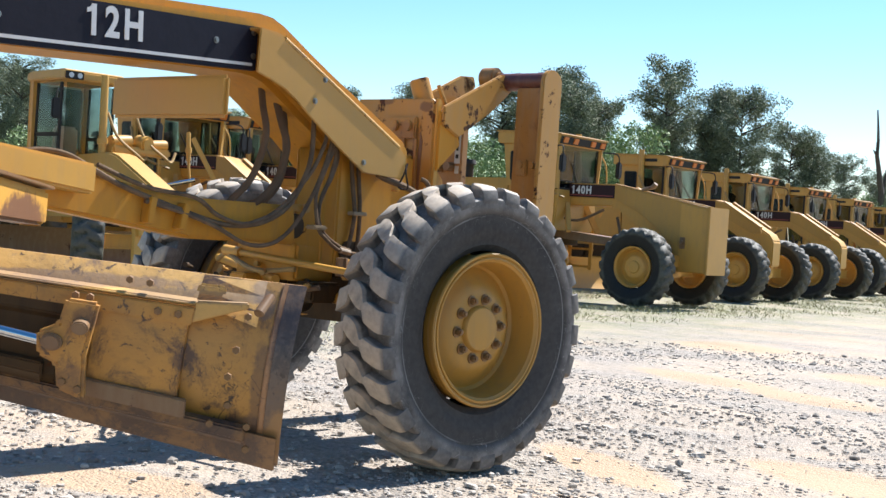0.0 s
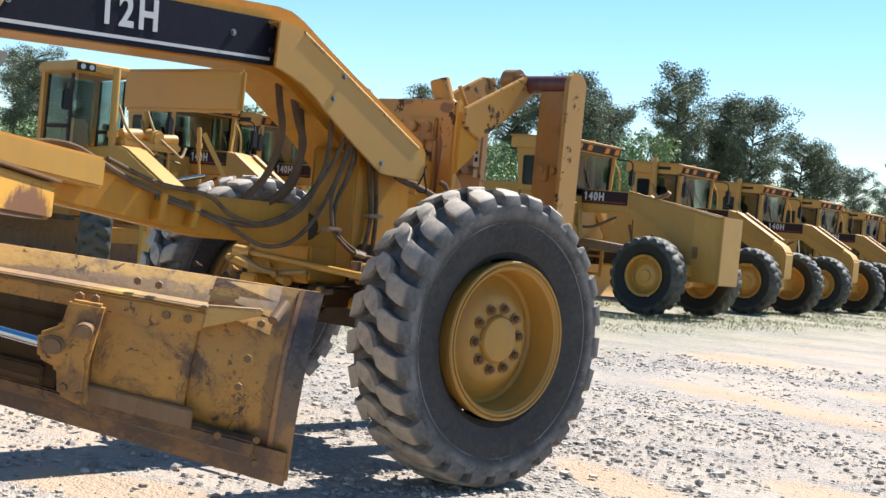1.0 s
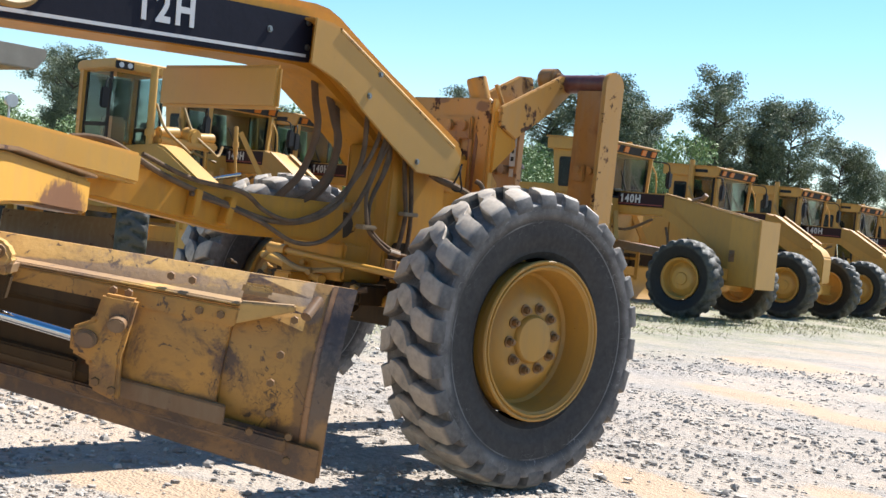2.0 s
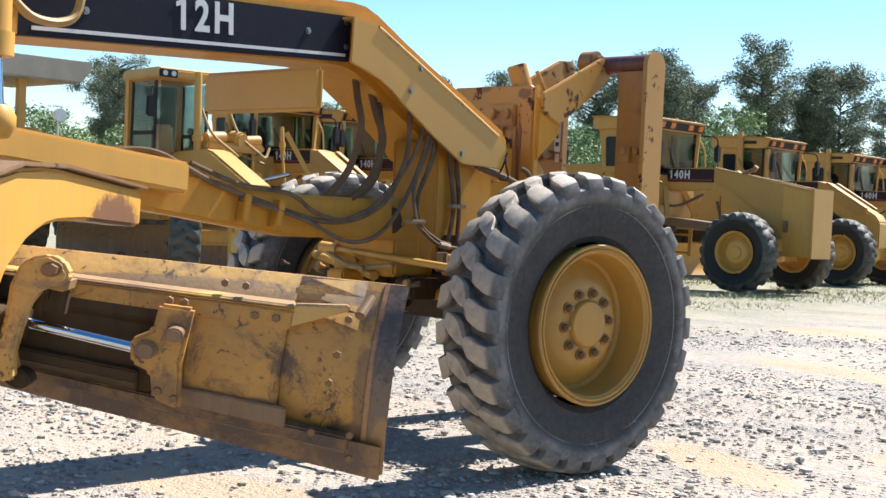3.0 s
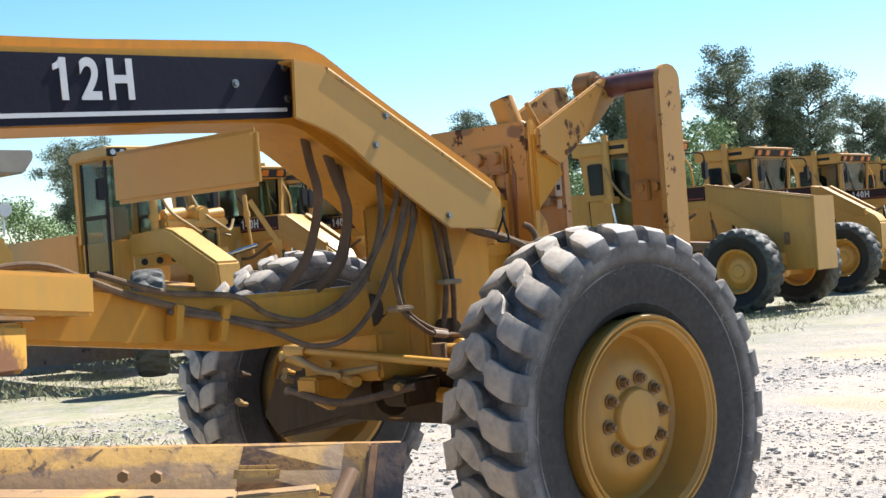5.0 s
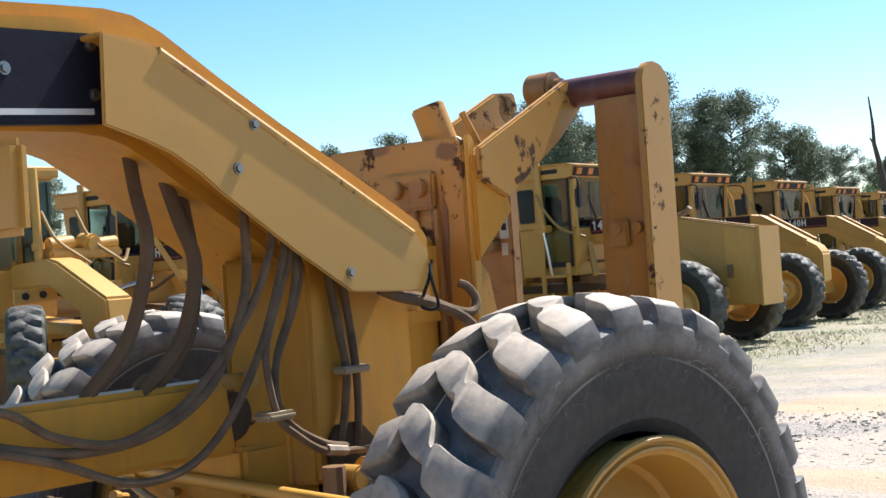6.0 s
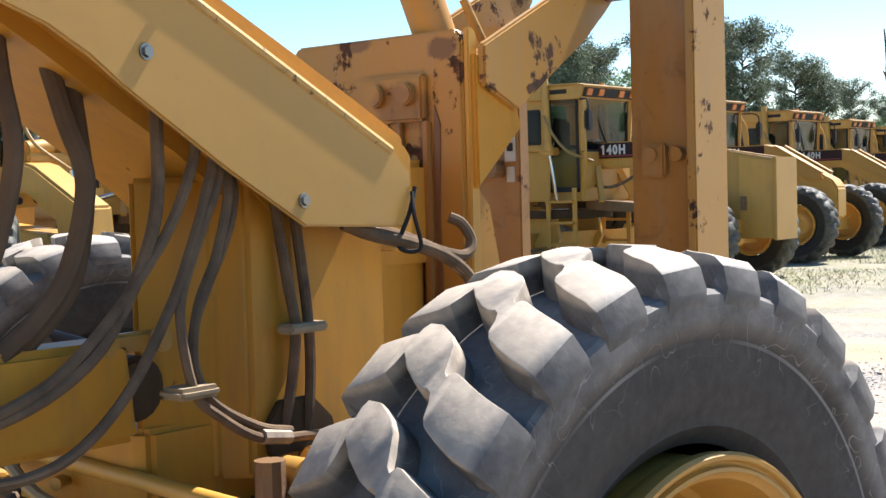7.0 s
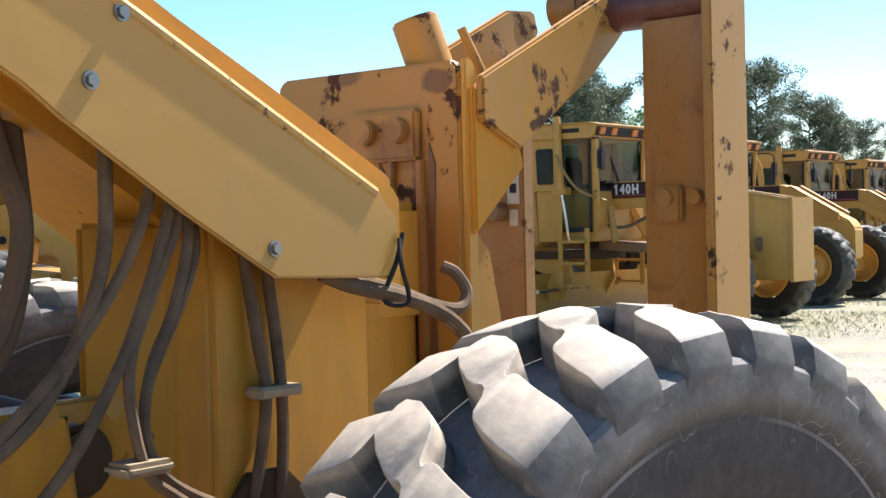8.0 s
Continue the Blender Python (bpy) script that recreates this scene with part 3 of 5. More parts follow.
def near_wheel(parent, m, flip=False):
    """Rim with nuts, and tyre with its lugs, as two parts; outer face towards local -y."""
    if flip:
        m = m @ Matrix.Rotation(math.pi, 4, "Z")
    rim = near_piece("rim", "wheel_rim", parent, m, lambda: rim_bm(72), m_rim, "yellow steel rim with ten wheel nuts")
    tyre = near_piece("tyre", "tyre", parent, m, lambda: carcass_bm(96), m_rubber, "worn dusty black rubber tyre")
    for k in range(10):
        a = 2 * math.pi * (k + 0.35) / 10
        near_piece("nut", "wheel_nut", rim, Matrix.Translation((0.138 * math.sin(a), -0.1, 0.138 * math.cos(a))),
                   lambda: joined(rod((0, 0.002, 0), (0, -0.006, 0), 0.026, seg=14), rod((0, -0.004, 0), (0, -0.03, 0), 0.017, 0.016, seg=6), rod((0, -0.03, 0), (0, -0.038, 0), 0.009, seg=8)), m_nut)
    rnd = random.Random(5)
    for sgn in (-1, 1):
        for k in range(LUGS):
            a = 2 * math.pi * (k + (0.5 if sgn > 0 else 0)) / LUGS + rnd.uniform(-0.006, 0.006)
            near_piece("lug%d" % sgn, "tread_lug", tyre, Matrix.Rotation(a, 4, "Y"), lambda: lug_into(bmesh.new(), sgn, 0.0, sect=HOOKED_LUG if sgn < 0 else OUTER_LUG), m_rubber, "dusty worn tread lug", sharp=28)


# ---- ground ----
def ground_sheet():
    n = 150
    line = [math.sinh(5.2 * (2 * i / n - 1)) / math.sinh(5.2) * 900 for i in range(n + 1)]
    def height(x, y):
        fine = 0.012 * noise.noise((x * 0.9, y * 0.9, 0)) + 0.02 * noise.noise((x * 0.15, y * 0.15, 3)) if math.hypot(x, y) < 120 else 0
        return fine - 0.32 * math.exp(-((x - 6.5) ** 2 + (y - 11.5) ** 2) / 40)

    verts = [(x + 2, y + 3, height(x, y)) for x in line for y in line]
    faces = [(i * (n + 1) + j, (i + 1) * (n + 1) + j, (i + 1) * (n + 1) + j + 1, i * (n + 1) + j + 1) for i in range(n) for j in range(n)]
    me = bpy.data.meshes.new("ground")
    me.from_pydata(verts, [], faces)
    return tagged(part("ground", me, m_ground, sharp=180), "pale grey gravel yard with sandy bare patches", "ground", kind="structure")


ground_sheet()

# ---- the near motor grader ----
grader = thing("motor_grader", pose(0, 0, 0), "yellow motor grader with raised front hitch and angled blade", "motor grader")
YC = 1.27

near_wheel(grader, pose(0.0, 0.175, 0.66, 0, 0, -6.5))
near_wheel(grader, pose(0.56, 2.37, 0.66, 0, 0, -6.5), flip=True)

frame_top = [(-3.6, 1.905), (-1.45, 1.985), (-0.73, 2.028), (-0.60, 2.034), (-0.52, 2.027), (-0.44, 1.997), (-0.245, 1.889), (-0.06, 1.792), (0.15, 1.690), (0.33, 1.600), (0.47, 1.528), (0.50, 1.49)]
frame_low = [(0.50, 1.28), (0.03, 1.345), (-0.06, 1.425), (-0.17, 1.505), (-0.30, 1.583), (-0.46, 1.681), (-0.56, 1.737), (-0.62, 1.755), (-0.70, 1.763), (-0.91, 1.757), (-1.4, 1.735), (-3.6, 1.63)]
part("front_frame", prism([(x, z + 0.02) for x, z in frame_top] + frame_low, 1.0, 1.40, 0.035, seg=4), m_yellow, grader, "deep box frame beam bending down to the front axle")
part("frame_nose", box(0.46, 0.80, 1.22, 1.44, 1.22, 1.50, 0.02), m_yellow, grader)
part("column", prism([(-0.245, 1.085), (-0.075, 1.06), (-0.06, 1.045), (-0.030, 1.003), (0.37, 1.000), (0.37, 1.19), (0.79, 1.24), (0.79, 1.53), (0.20, 1.53), (0.12, 1.44), (-0.075, 1.25), (-0.235, 1.10)], 0.86, 1.46, 0.010, axis="z"), m_yellow, grader, "upright box column over the axle")
part("foot_block", prism([(-0.255, 1.10), (-0.235, 1.06), (0.035, 1.06), (0.035, 1.48), (-0.255, 1.48)], 0.80, 0.985, 0.012, axis="z"), m_yellow, grader)
cover = part("cover_panel", prism([(-0.722, 1.762), (-0.716, 1.968), (-0.556, 1.938), (0.285, 1.508), (0.340, 1.463), (0.344, 1.368), (0.330, 1.350), (0.318, 1.346), (0.026, 1.358), (-0.170, 1.470), (-0.395, 1.612), (-0.460, 1.660), (-0.54, 1.704), (-0.62, 1.733)], 0.893, 0.905, 0.004), m_cover, grader, "tan sheet metal hose cover")
part("cover_flange", prism([(-0.716, 1.968), (-0.60, 1.962), (-0.545, 1.948), (0.30, 1.516), (0.342, 1.468), (0.330, 1.462), (0.285, 1.500), (-0.556, 1.930), (-0.716, 1.958)], 0.905, 1.04, 0.003), m_cover, cover)
# sunlit line along the cover's fold, painted by a lighter material
part("folded_edge", tube(((-0.56, 0.902, 1.936), (-0.30, 0.902, 1.804), (0.0, 0.902, 1.651), (0.283, 0.902, 1.506)), 0.014, 10, 5), m_blade_lit, cover, "folded top edge with its highlight in the colour")
bolt = None
for x, y, z in ((-0.345, 0.893, 1.673), (-0.285, 0.893, 1.782), (0.022, 0.893, 1.409)):
    if bolt is None:
        bolt = part("bolt", bolt_head(), m_steel, cover)
        bolt.matrix_basis = Matrix.Translation((x, y, z))
    else:
        share(bolt, "bolt", cover, Matrix.Translation((x, y, z)))


def band_z(x, f):
    lo = 1.776 + (x + 0.66) * 0.052
    hi = 1.978 + (x + 0.66) * 0.038
    return lo + (hi - lo) * f


band = part("decal_band", prism([(-2.30, band_z(-2.30, 0)), (-0.662, band_z(-0.662, 0)), (-0.662, band_z(-0.662, 1)), (-2.30, band_z(-2.30, 1))], 0.972, 1.004, 0.002), m_black, grader, "black side band with white model number and stripe")
part("stripe", prism([(-2.22, band_z(-2.22, 0.10)), (-0.69, band_z(-0.69, 0.10)), (-0.69, band_z(-0.69, 0.165)), (-2.22, band_z(-2.22, 0.165))], 0.969, 0.972), m_white, band)
letters("12H", 0.122, m_white, "lettering", band, pose(-1.452, 0.9705, band_z(-1.46, 0.36), 90, -2.4, 0), bold=0.005, squeeze=0.84, gap=1.26)
for x, f in ((-0.91, 0.58), (-0.69, 0.86), (-0.685, 0.32), (-2.0, 0.5), (-2.25, 0.75)):
    share(bolt, "bolt", band, Matrix.Translation((x, 0.972, band_z(x, f))))
part("under_tank", box(-1.08, -1.045, 0.69, 1.48, 1.515, 1.70, 0.015), m_cover, grader, "tan box slung across under the frame")

# drawbar and circle arm
part("drawbar_head", moved(prism([(-3.3, 1.47), (-2.4, 1.350), (-1.545, 1.274), (-1.55, 1.150), (-2.4, 1.235), (-3.3, 1.28)], 0.90, 1.02, 0.012), Matrix.Translation((-1.55, 0.9, 0)) @ Matrix.Rotation(radians(10), 4, "Z") @ Matrix.Translation((1.55, -0.9, 0))), m_bright, grader, "bright yellow drawbar plate")
part("drawbar", prism([(-1.75, 1.28), (-1.24, 1.197), (-0.96, 1.170), (-0.32, 1.168), (-0.30, 0.98), (-0.96, 0.985), (-1.75, 1.085)], 1.0, 1.11, 0.015), m_yellow, grader, "shaded drawbar beam")
clamp_bar = part("hose_clamp", box(-0.018, 0.018, 0.945, 1.0, -0.06, 0.055, 0.004), m_yellow, grader)
clamp_bar.matrix_basis = pose(-1.22, 0, 1.105, 0, 8, 0)
share(clamp_bar, "hose_clamp", grader, pose(-1.04, 0, 1.085, 0, 14, 0))
part("ball_joint", joined(rod((-0.36, YC, 1.09), (-0.24, YC, 1.07), 0.10, 0.08), rod((-0.275, 1.035, 1.07), (-0.275, 1.45, 1.07), 0.062, seg=20, bev=0.01)), m_grease_shade, grader, "greasy drawbar ball joint")
part("joint_bracket", joined(box(-0.385, -0.225, 1.015, 1.04, 1.140, 1.178, 0.006), rod((-0.365, 1.02, 1.16), (-0.365, 0.995, 1.16), 0.022, seg=14, bev=0.004), rod((-0.245, 1.02, 1.16), (-0.245, 0.995, 1.16), 0.022, seg=14, bev=0.004)), m_rim, grader)

# blade: along from the tip, back towards the camera, up
BO, BD, BN = Vector((-1.956, -0.748, -0.018)), Vector((-0.743, 0.668, 0)), Vector((-0.668, -0.743, 0))
BLADE = Matrix((BD, BN, (0, 0, 1))).transposed().to_4x4()
BLADE.translation = BO


def on_back(s, o, z):
    """A spot of the blade: it climbs away from its tip, its lower edge more than its top, and its end flares out towards the top."""
    f = max(0.0, min(1.0, (z - 0.352) / 0.568))
    return Vector((s + 0.055 * (1 - f ** 2.4), o, z + s * (0.065 + 0.15 * max(0, min(1.05, (0.92 - z) / 0.56)))))


def bent(bm):
    for v in bm.verts:
        v.co = BLADE @ on_back(*v.co)
    return bm


blade = part("blade", bent(box(0.0, 0.001, 0, 0.001, 0.5, 0.501)), m_blade, grader, "scuffed yellow curved grader blade, angled")


def blade_part(name, bm, material, label=""):
    return part(name, bent(bm), material, blade, label)


curve = []
for k in range(13):
    f = k / 12
    curve.append((0.10 * (1 - (2 * f - 1) ** 2) - 0.10 + 0.035 * f, 0.352 + 0.568 * f))
skin = [(o, z) for o, z in curve] + [(o - 0.022, z) for o, z in reversed(curve)]
old = blade.data
bm = bent(prism([(o, z) for o, z in skin], 0.0, 2.6, 0.0, axis="x"))
bmesh.ops.recalc_face_normals(bm, faces=bm.faces)
bm.to_mesh(old)
bm.free()
old.shade_smooth()
old.set_sharp_from_angle(angle=radians(35))
# the roll's lit look comes from its lighter paint
blade_part("blade_top_roll", prism([(o + 0.004, z) for o, z in curve[9:]] + [(o - 0.001, z) for o, z in reversed(curve[9:])], 0.11, 2.6, axis="x"), m_blade_lit, "top roll of the blade, painted in a sunlit tone")
blade_part("end_bit", prism([(o + 0.006, z) for o, z in curve] + [(o - 0.001, z) for o, z in reversed(curve)], -0.012, 0.046, 0.004, axis="x"), m_steelbit, "worn dark steel end bit")
blade_part("end_rib", prism([(o + 0.010, z) for o, z in curve] + [(o + 0.001, z) for o, z in reversed(curve)], 0.044, 0.062, 0.005, axis="x"), m_endbit)
blade_part("wear_plate", prism([(o + 0.004, z) for o, z in curve[1:]] + [(o, z) for o, z in reversed(curve[1:])], 0.062, 0.305, 0.004, axis="x"), m_wearplate)
blade_part("cutting_edge", prism([(-0.085, 0.336), (-0.06, 0.340), (-0.005, 0.45), (-0.03, 0.45)], 0.0, 2.6, 0.003, axis="x"), m_lowblade, "worn steel cutting edge")
blade_part("rail_shelf", prism([(0.0, 0.842), (0.055, 0.832), (0.06, 0.822), (0.0, 0.812)], 0.30, 2.6, 0.004, axis="x"), m_blade_lit)
# the wedge's sunlit top is put into its colour
blade_part("shelf_gusset", prism([(0.302, 0.765), (0.302, 0.836), (0.150, 0.852), (0.145, 0.835)], 0.0, 0.058, 0.004), m_blade_lit, "wedge at the end of the shelf, painted as if sunlit")
blade_part("upper_rail", prism([(0.035, 0.815), (0.058, 0.812), (0.058, 0.755), (0.035, 0.755)], 0.30, 0.98, 0.004, axis="x"), m_blade)
blade_part("back_pad", prism([(0.0, 0.80), (0.045, 0.80), (0.055, 0.70), (0.05, 0.55), (0.03, 0.47), (0.0, 0.46)], 0.31, 0.58, 0.006, axis="x"), m_blade, "yellow scuffed backing plate")
blade_part("pad_edge", prism([(0.04, 0.52), (0.062, 0.515), (0.055, 0.455), (0.03, 0.455)], 0.28, 0.60, 0.004, axis="x"), m_edge)
blade_part("slide_guard", prism([(0.03, 0.806), (0.056, 0.806), (0.056, 0.72), (0.045, 0.70), (0.04, 0.50), (0.02, 0.46)], 0.665, 2.6, 0.004, axis="x"), m_grease_shade, "dark greasy slide guard")
blade_part("lower_rail", prism([(0.0, 0.56), (0.075, 0.54), (0.075, 0.50), (0.02, 0.455)], 0.70, 2.6, 0.006, axis="x"), m_grease_shade)
blade_part("lower_strip", prism([(0.0, 0.475), (0.035, 0.46), (0.022, 0.42), (-0.03, 0.40)], 0.10, 2.6, 0.006, axis="x"), m_lowblade)
cyl_arm = blade_part("cylinder_bracket", prism([(0.565, 0.79), (0.66, 0.79), (0.665, 0.70), (0.72, 0.66), (0.71, 0.58), (0.655, 0.56), (0.645, 0.475), (0.565, 0.455), (0.575, 0.6)], 0.10, 0.16, 0.01), m_blade, "rusty yellow cylinder bracket")
part("bracket_pin", bent(joined(rod((0.672, 0.15, 0.635), (0.672, 0.185, 0.635), 0.030, seg=20, bev=0.005), rod((0.672, 0.18, 0.635), (0.672, 0.192, 0.635), 0.022, seg=16), rod((0.60, 0.12, 0.715), (0.60, 0.205, 0.70), 0.024, seg=16, bev=0.005))), m_edge, cyl_arm)
blade_part("cylinder_rod", rod((0.665, 0.125, 0.625), (1.05, 0.125, 0.655), 0.021, seg=20), m_chrome, "bright chrome side shift rod")
blade_part("side_shift_cylinder", joined(rod((1.02, 0.125, 0.653), (2.4, 0.125, 0.66), 0.05, seg=20), rod((1.0, 0.125, 0.652), (1.06, 0.125, 0.656), 0.06, seg=20)), m_grease_shade)
blade_part("lift_eye", box(0.225, 0.31, 0.03, 0.048, 0.86, 0.895, 0.008), m_blade_lit)
blade_part("stub_pin", rod((0.092, 0.03, 0.880), (0.116, 0.085, 0.825), 0.016, seg=14, bev=0.003), m_edge)
bm_b = moved(rod((0, 0, 0), (0, 0.014, 0), 0.013, 0.011, seg=6), Matrix.Identity(4))
bb = part("blade_bolt", bm_b, m_nut, blade)
spots = [(0.143, 0.05, 0.81), (0.157, 0.075, 0.705), (0.168, 0.082, 0.62), (0.158, 0.06, 0.53), (0.205, 0.055, 0.46), (0.345, 0.057, 0.785), (0.405, 0.057, 0.785), (0.60, 0.10, 0.80), (0.642, 0.10, 0.80),
         (0.585, 0.158, 0.49), (0.63, 0.158, 0.505), (0.45, 0.03, 0.872), (0.51, 0.03, 0.874), (0.095, 0.05, 0.475), (0.093, 0.02, 0.40)]
for i, q in enumerate(spots):
    s, o, z = q
    mm = BLADE @ Matrix.Translation(on_back(s, o, z))
    if i == 0:
        bb.matrix_basis = mm
    else:
        share(bb, "blade_bolt", blade, mm)

# circle arm that carries the blade, in the same frame
# in a plane of its own: along from the circle towards the blade, and up
ARM = Matrix(((-0.757, -0.653, 0, -1.84), (-0.653, 0.757, 0, 0.80), (0, 0, 1, 0), (0, 0, 0, 1)))
arch = [(-0.01, 1.15), (0.0, 1.03), (0.02, 1.016), (0.45, 1.034), (0.667, 1.044), (0.909, 1.041), (1.02, 1.03), (1.099, 1.01), (1.18, 0.985), (1.246, 0.95), (1.32, 0.91), (1.378, 0.85), (1.41, 0.80), (1.424, 0.75), (1.433, 0.66), (1.45, 0.45),
        (1.75, 0.44), (1.95, 0.7), (1.95, 0.95), (1.75, 1.08), (1.56, 1.14), (1.414, 1.17), (1.255, 1.194), (1.05, 1.203), (0.881, 1.201)]
circle_arm = part("circle_arm", moved(prism(arch, 0.0, 0.12, 0.012), ARM), m_arm, grader, "bright yellow arched circle arm with a worn patch")
part("arm_strip", moved(prism([(-0.02, 1.155), (0.881, 1.205), (1.255, 1.20), (1.56, 1.146), (1.56, 1.158), (1.255, 1.214), (0.881, 1.220), (-0.02, 1.168)], -0.02, 0.14, 0.003), ARM), m_edge, circle_arm)
jaw = part("slide_jaw", bent(joined(
    prism([(0.895, 0.860), (0.925, 0.905), (0.965, 0.922), (1.0, 0.91), (1.03, 0.88), (1.04, 0.80), (1.035, 0.68), (1.045, 0.56), (1.05, 0.47), (1.035, 0.445), (1.01, 0.445), (0.995, 0.46), (1.0, 0.55), (0.99, 0.64), (0.978, 0.74), (0.955, 0.80), (0.90, 0.825)], 0.20, 0.27, 0.018, seg=3),
    prism([(0.90, 0.79), (0.90, 0.845), (0.985, 0.86), (1.0, 0.80)], 0.10, 0.22, 0.012),
    prism([(1.0, 0.46), (1.02, 0.56), (1.0, 0.72), (1.04, 0.72), (1.05, 0.56), (1.04, 0.44)], 0.12, 0.21, 0.012))), m_blade_lit, circle_arm, "worn cast slide jaw")
part("jaw_nut", bent(joined(rod((0.945, 0.26, 0.872), (0.945, 0.278, 0.872), 0.028, seg=20), rod((0.945, 0.276, 0.872), (0.945, 0.302, 0.872), 0.021, 0.02, seg=6))), m_nut, jaw, "large rusty hex nut")
part("jaw_shim", bent(prism([(0.905, 0.70), (0.905, 0.79), (0.955, 0.80), (0.965, 0.71)], 0.11, 0.16, 0.006)), m_grease_shade, jaw)
part("jaw_bolt", bent(box(0.955, 0.99, 0.13, 0.17, 0.70, 0.80, 0.008)), m_grease_shade, circle_arm)
part("jaw_bolt", bent(rod((1.0, 0.1, 0.45), (1.0, 0.2, 0.45), 0.035, seg=14, bev=0.006)), m_grease_shade, circle_arm)
part("circle_ring", moved(lathe([(0.62, -0.05), (0.72, -0.05), (0.72, 0.05), (0.62, 0.05), (0.62, -0.05)], 48), pose(-2.95, YC, 1.05, 90, 0, 0)), m_grease_shade, grader)

# blade lift cylinder and its hoses at the frame
lift = part("lift_cylinder", joined(rod((-2.50, 0.72, 1.62), (-2.50, 0.74, 2.5), 0.062, seg=20, bev=0.01), rod((-2.50, 0.72, 1.58), (-2.50, 0.72, 1.66), 0.072, seg=20)), m_bright, grader, "yellow hydraulic blade lift cylinder")
part("rod", rod((-2.49, 0.70, 1.36), (-2.50, 0.72, 1.62), 0.030, seg=18), m_chrome, lift, "chrome cylinder rod")
part("rod_end", joined(lathe([(0.0, -0.06), (0.045, -0.055), (0.068, -0.02), (0.068, 0.02), (0.045, 0.055), (0, 0.06)], 20)), m_bright, lift).matrix_basis = pose(-2.49, 0.70, 1.36, 90, 0, 0)
part("cylinder_bracket", joined(box(-2.62, -2.36, 0.80, 0.99, 1.66, 2.05, 0.015), box(-2.40, -2.33, 0.86, 0.99, 1.68, 1.80, 0.01)), m_bright, grader)
for pts in (((-2.43, 0.76, 1.80), (-2.33, 0.77, 1.735), (-2.20, 0.79, 1.735), (-2.13, 0.80, 1.80), (-2.12, 0.80, 2.0)), ((-2.43, 0.80, 1.86), (-2.36, 0.80, 1.83), (-2.27, 0.82, 1.83), (-2.22, 0.83, 1.88), (-2.21, 0.83, 2.05))):
    part("hose", tube(pts, 0.017, 8), m_hose_y, grader, "yellow painted hydraulic hose")

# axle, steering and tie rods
# the shade under the machine is put into the axle's dark colour
axle = part("front_axle", joined(prism([(0.45, 0.62), (0.6, 0.78), (1.0, 0.84), (1.55, 0.84), (2.0, 0.78), (2.1, 0.60), (2.0, 0.50), (1.55, 0.60), (1.0, 0.60), (0.6, 0.50)], 0.02, 0.50, 0.02, axis="x"), box(0.1, 0.6, 1.05, 1.5, 0.66, 0.92, 0.02)), m_grease_shade, grader, "greasy front axle beam, darkened for shade")
part("pivot_boss", rod((0.02, YC, 0.74), (0.65, YC, 0.74), 0.13, seg=24, bev=0.015), m_yellow, axle)
part("steering_cylinder", joined(rod((-0.005, 0.86, 0.885), (0.32, 0.80, 0.885), 0.046, seg=24, bev=0.008), rod((-0.012, 0.862, 0.885), (0.03, 0.855, 0.885), 0.052, seg=24, bev=0.006)), m_bright, axle, "yellow steering cylinder")
part("cylinder_lug", joined(rod((-0.052, 0.90, 0.89), (-0.052, 0.825, 0.89), 0.034, seg=16, bev=0.006), rod((-0.052, 0.90, 0.845), (-0.052, 0.83, 0.845), 0.026, seg=14, bev=0.005), box(-0.085, -0.01, 0.86, 0.90, 0.82, 0.91, 0.008)), m_rim, axle)
part("steering_arm", bar((0.13, 0.86, 0.955), (0.34, 0.80, 0.945), 0.05, 0.014), m_bright, axle)
part("tie_rod", joined(rod((-0.26, 0.60, 0.866), (-0.26, 1.5, 0.918), 0.017, seg=14), rod((-0.26, 1.44, 0.914), (-0.26, 1.56, 0.921), 0.028, seg=12)), m_bright, axle)
part("tie_rod", rod((-0.28, 1.15, 0.80), (0.10, 2.02, 0.86), 0.022, seg=14), m_bright, axle)
part("lean_bar", rod((-0.1, 0.7, 0.72), (0.30, 2.1, 0.74), 0.03, seg=14), m_yellow, axle)
part("knuckle", joined(rod((-0.02, 0.33, 0.50), (-0.02, 0.33, 0.86), 0.075, seg=18, bev=0.01), box(-0.15, 0.12, 0.30, 0.5, 0.57, 0.76, 0.03)), m_grease_shade, axle)
part("knuckle", joined(rod((0.42, 2.15, 0.50), (0.42, 2.15, 0.86), 0.075, seg=18, bev=0.01), box(0.30, 0.56, 1.95, 2.22, 0.57, 0.76, 0.03)), m_grease_shade, axle)
part("valve_block", box(-0.22, -0.02, 0.95, 1.08, 0.70, 0.80, 0.012), m_grease_shade, axle)
part("valve_block", box(-0.35, -0.2, 1.3, 1.42, 0.74, 0.82, 0.01), m_yellow, axle)
part("grease_fitting", rod((-0.12, 0.86, 0.84), (-0.12, 0.86, 0.93), 0.03, seg=10), m_edge, axle)
rnd_axle = random.Random(3)
for k in range(9):
    x, y, z = rnd_axle.uniform(-0.3, 0.0), 0.95 + 0.12 * k, rnd_axle.uniform(0.68, 0.86)
    part("pipe_fitting", joined(rod((x, y, z), (x - 0.05, y - 0.02, z + 0.01), 0.010, seg=8), rod((x - 0.045, y - 0.02, z + 0.01), (x - 0.07, y - 0.03, z + rnd_axle.uniform(-0.01, 0.03)), 0.014, seg=10)), (m_rim, m_grease_shade, m_hose_y)[k % 3], axle)
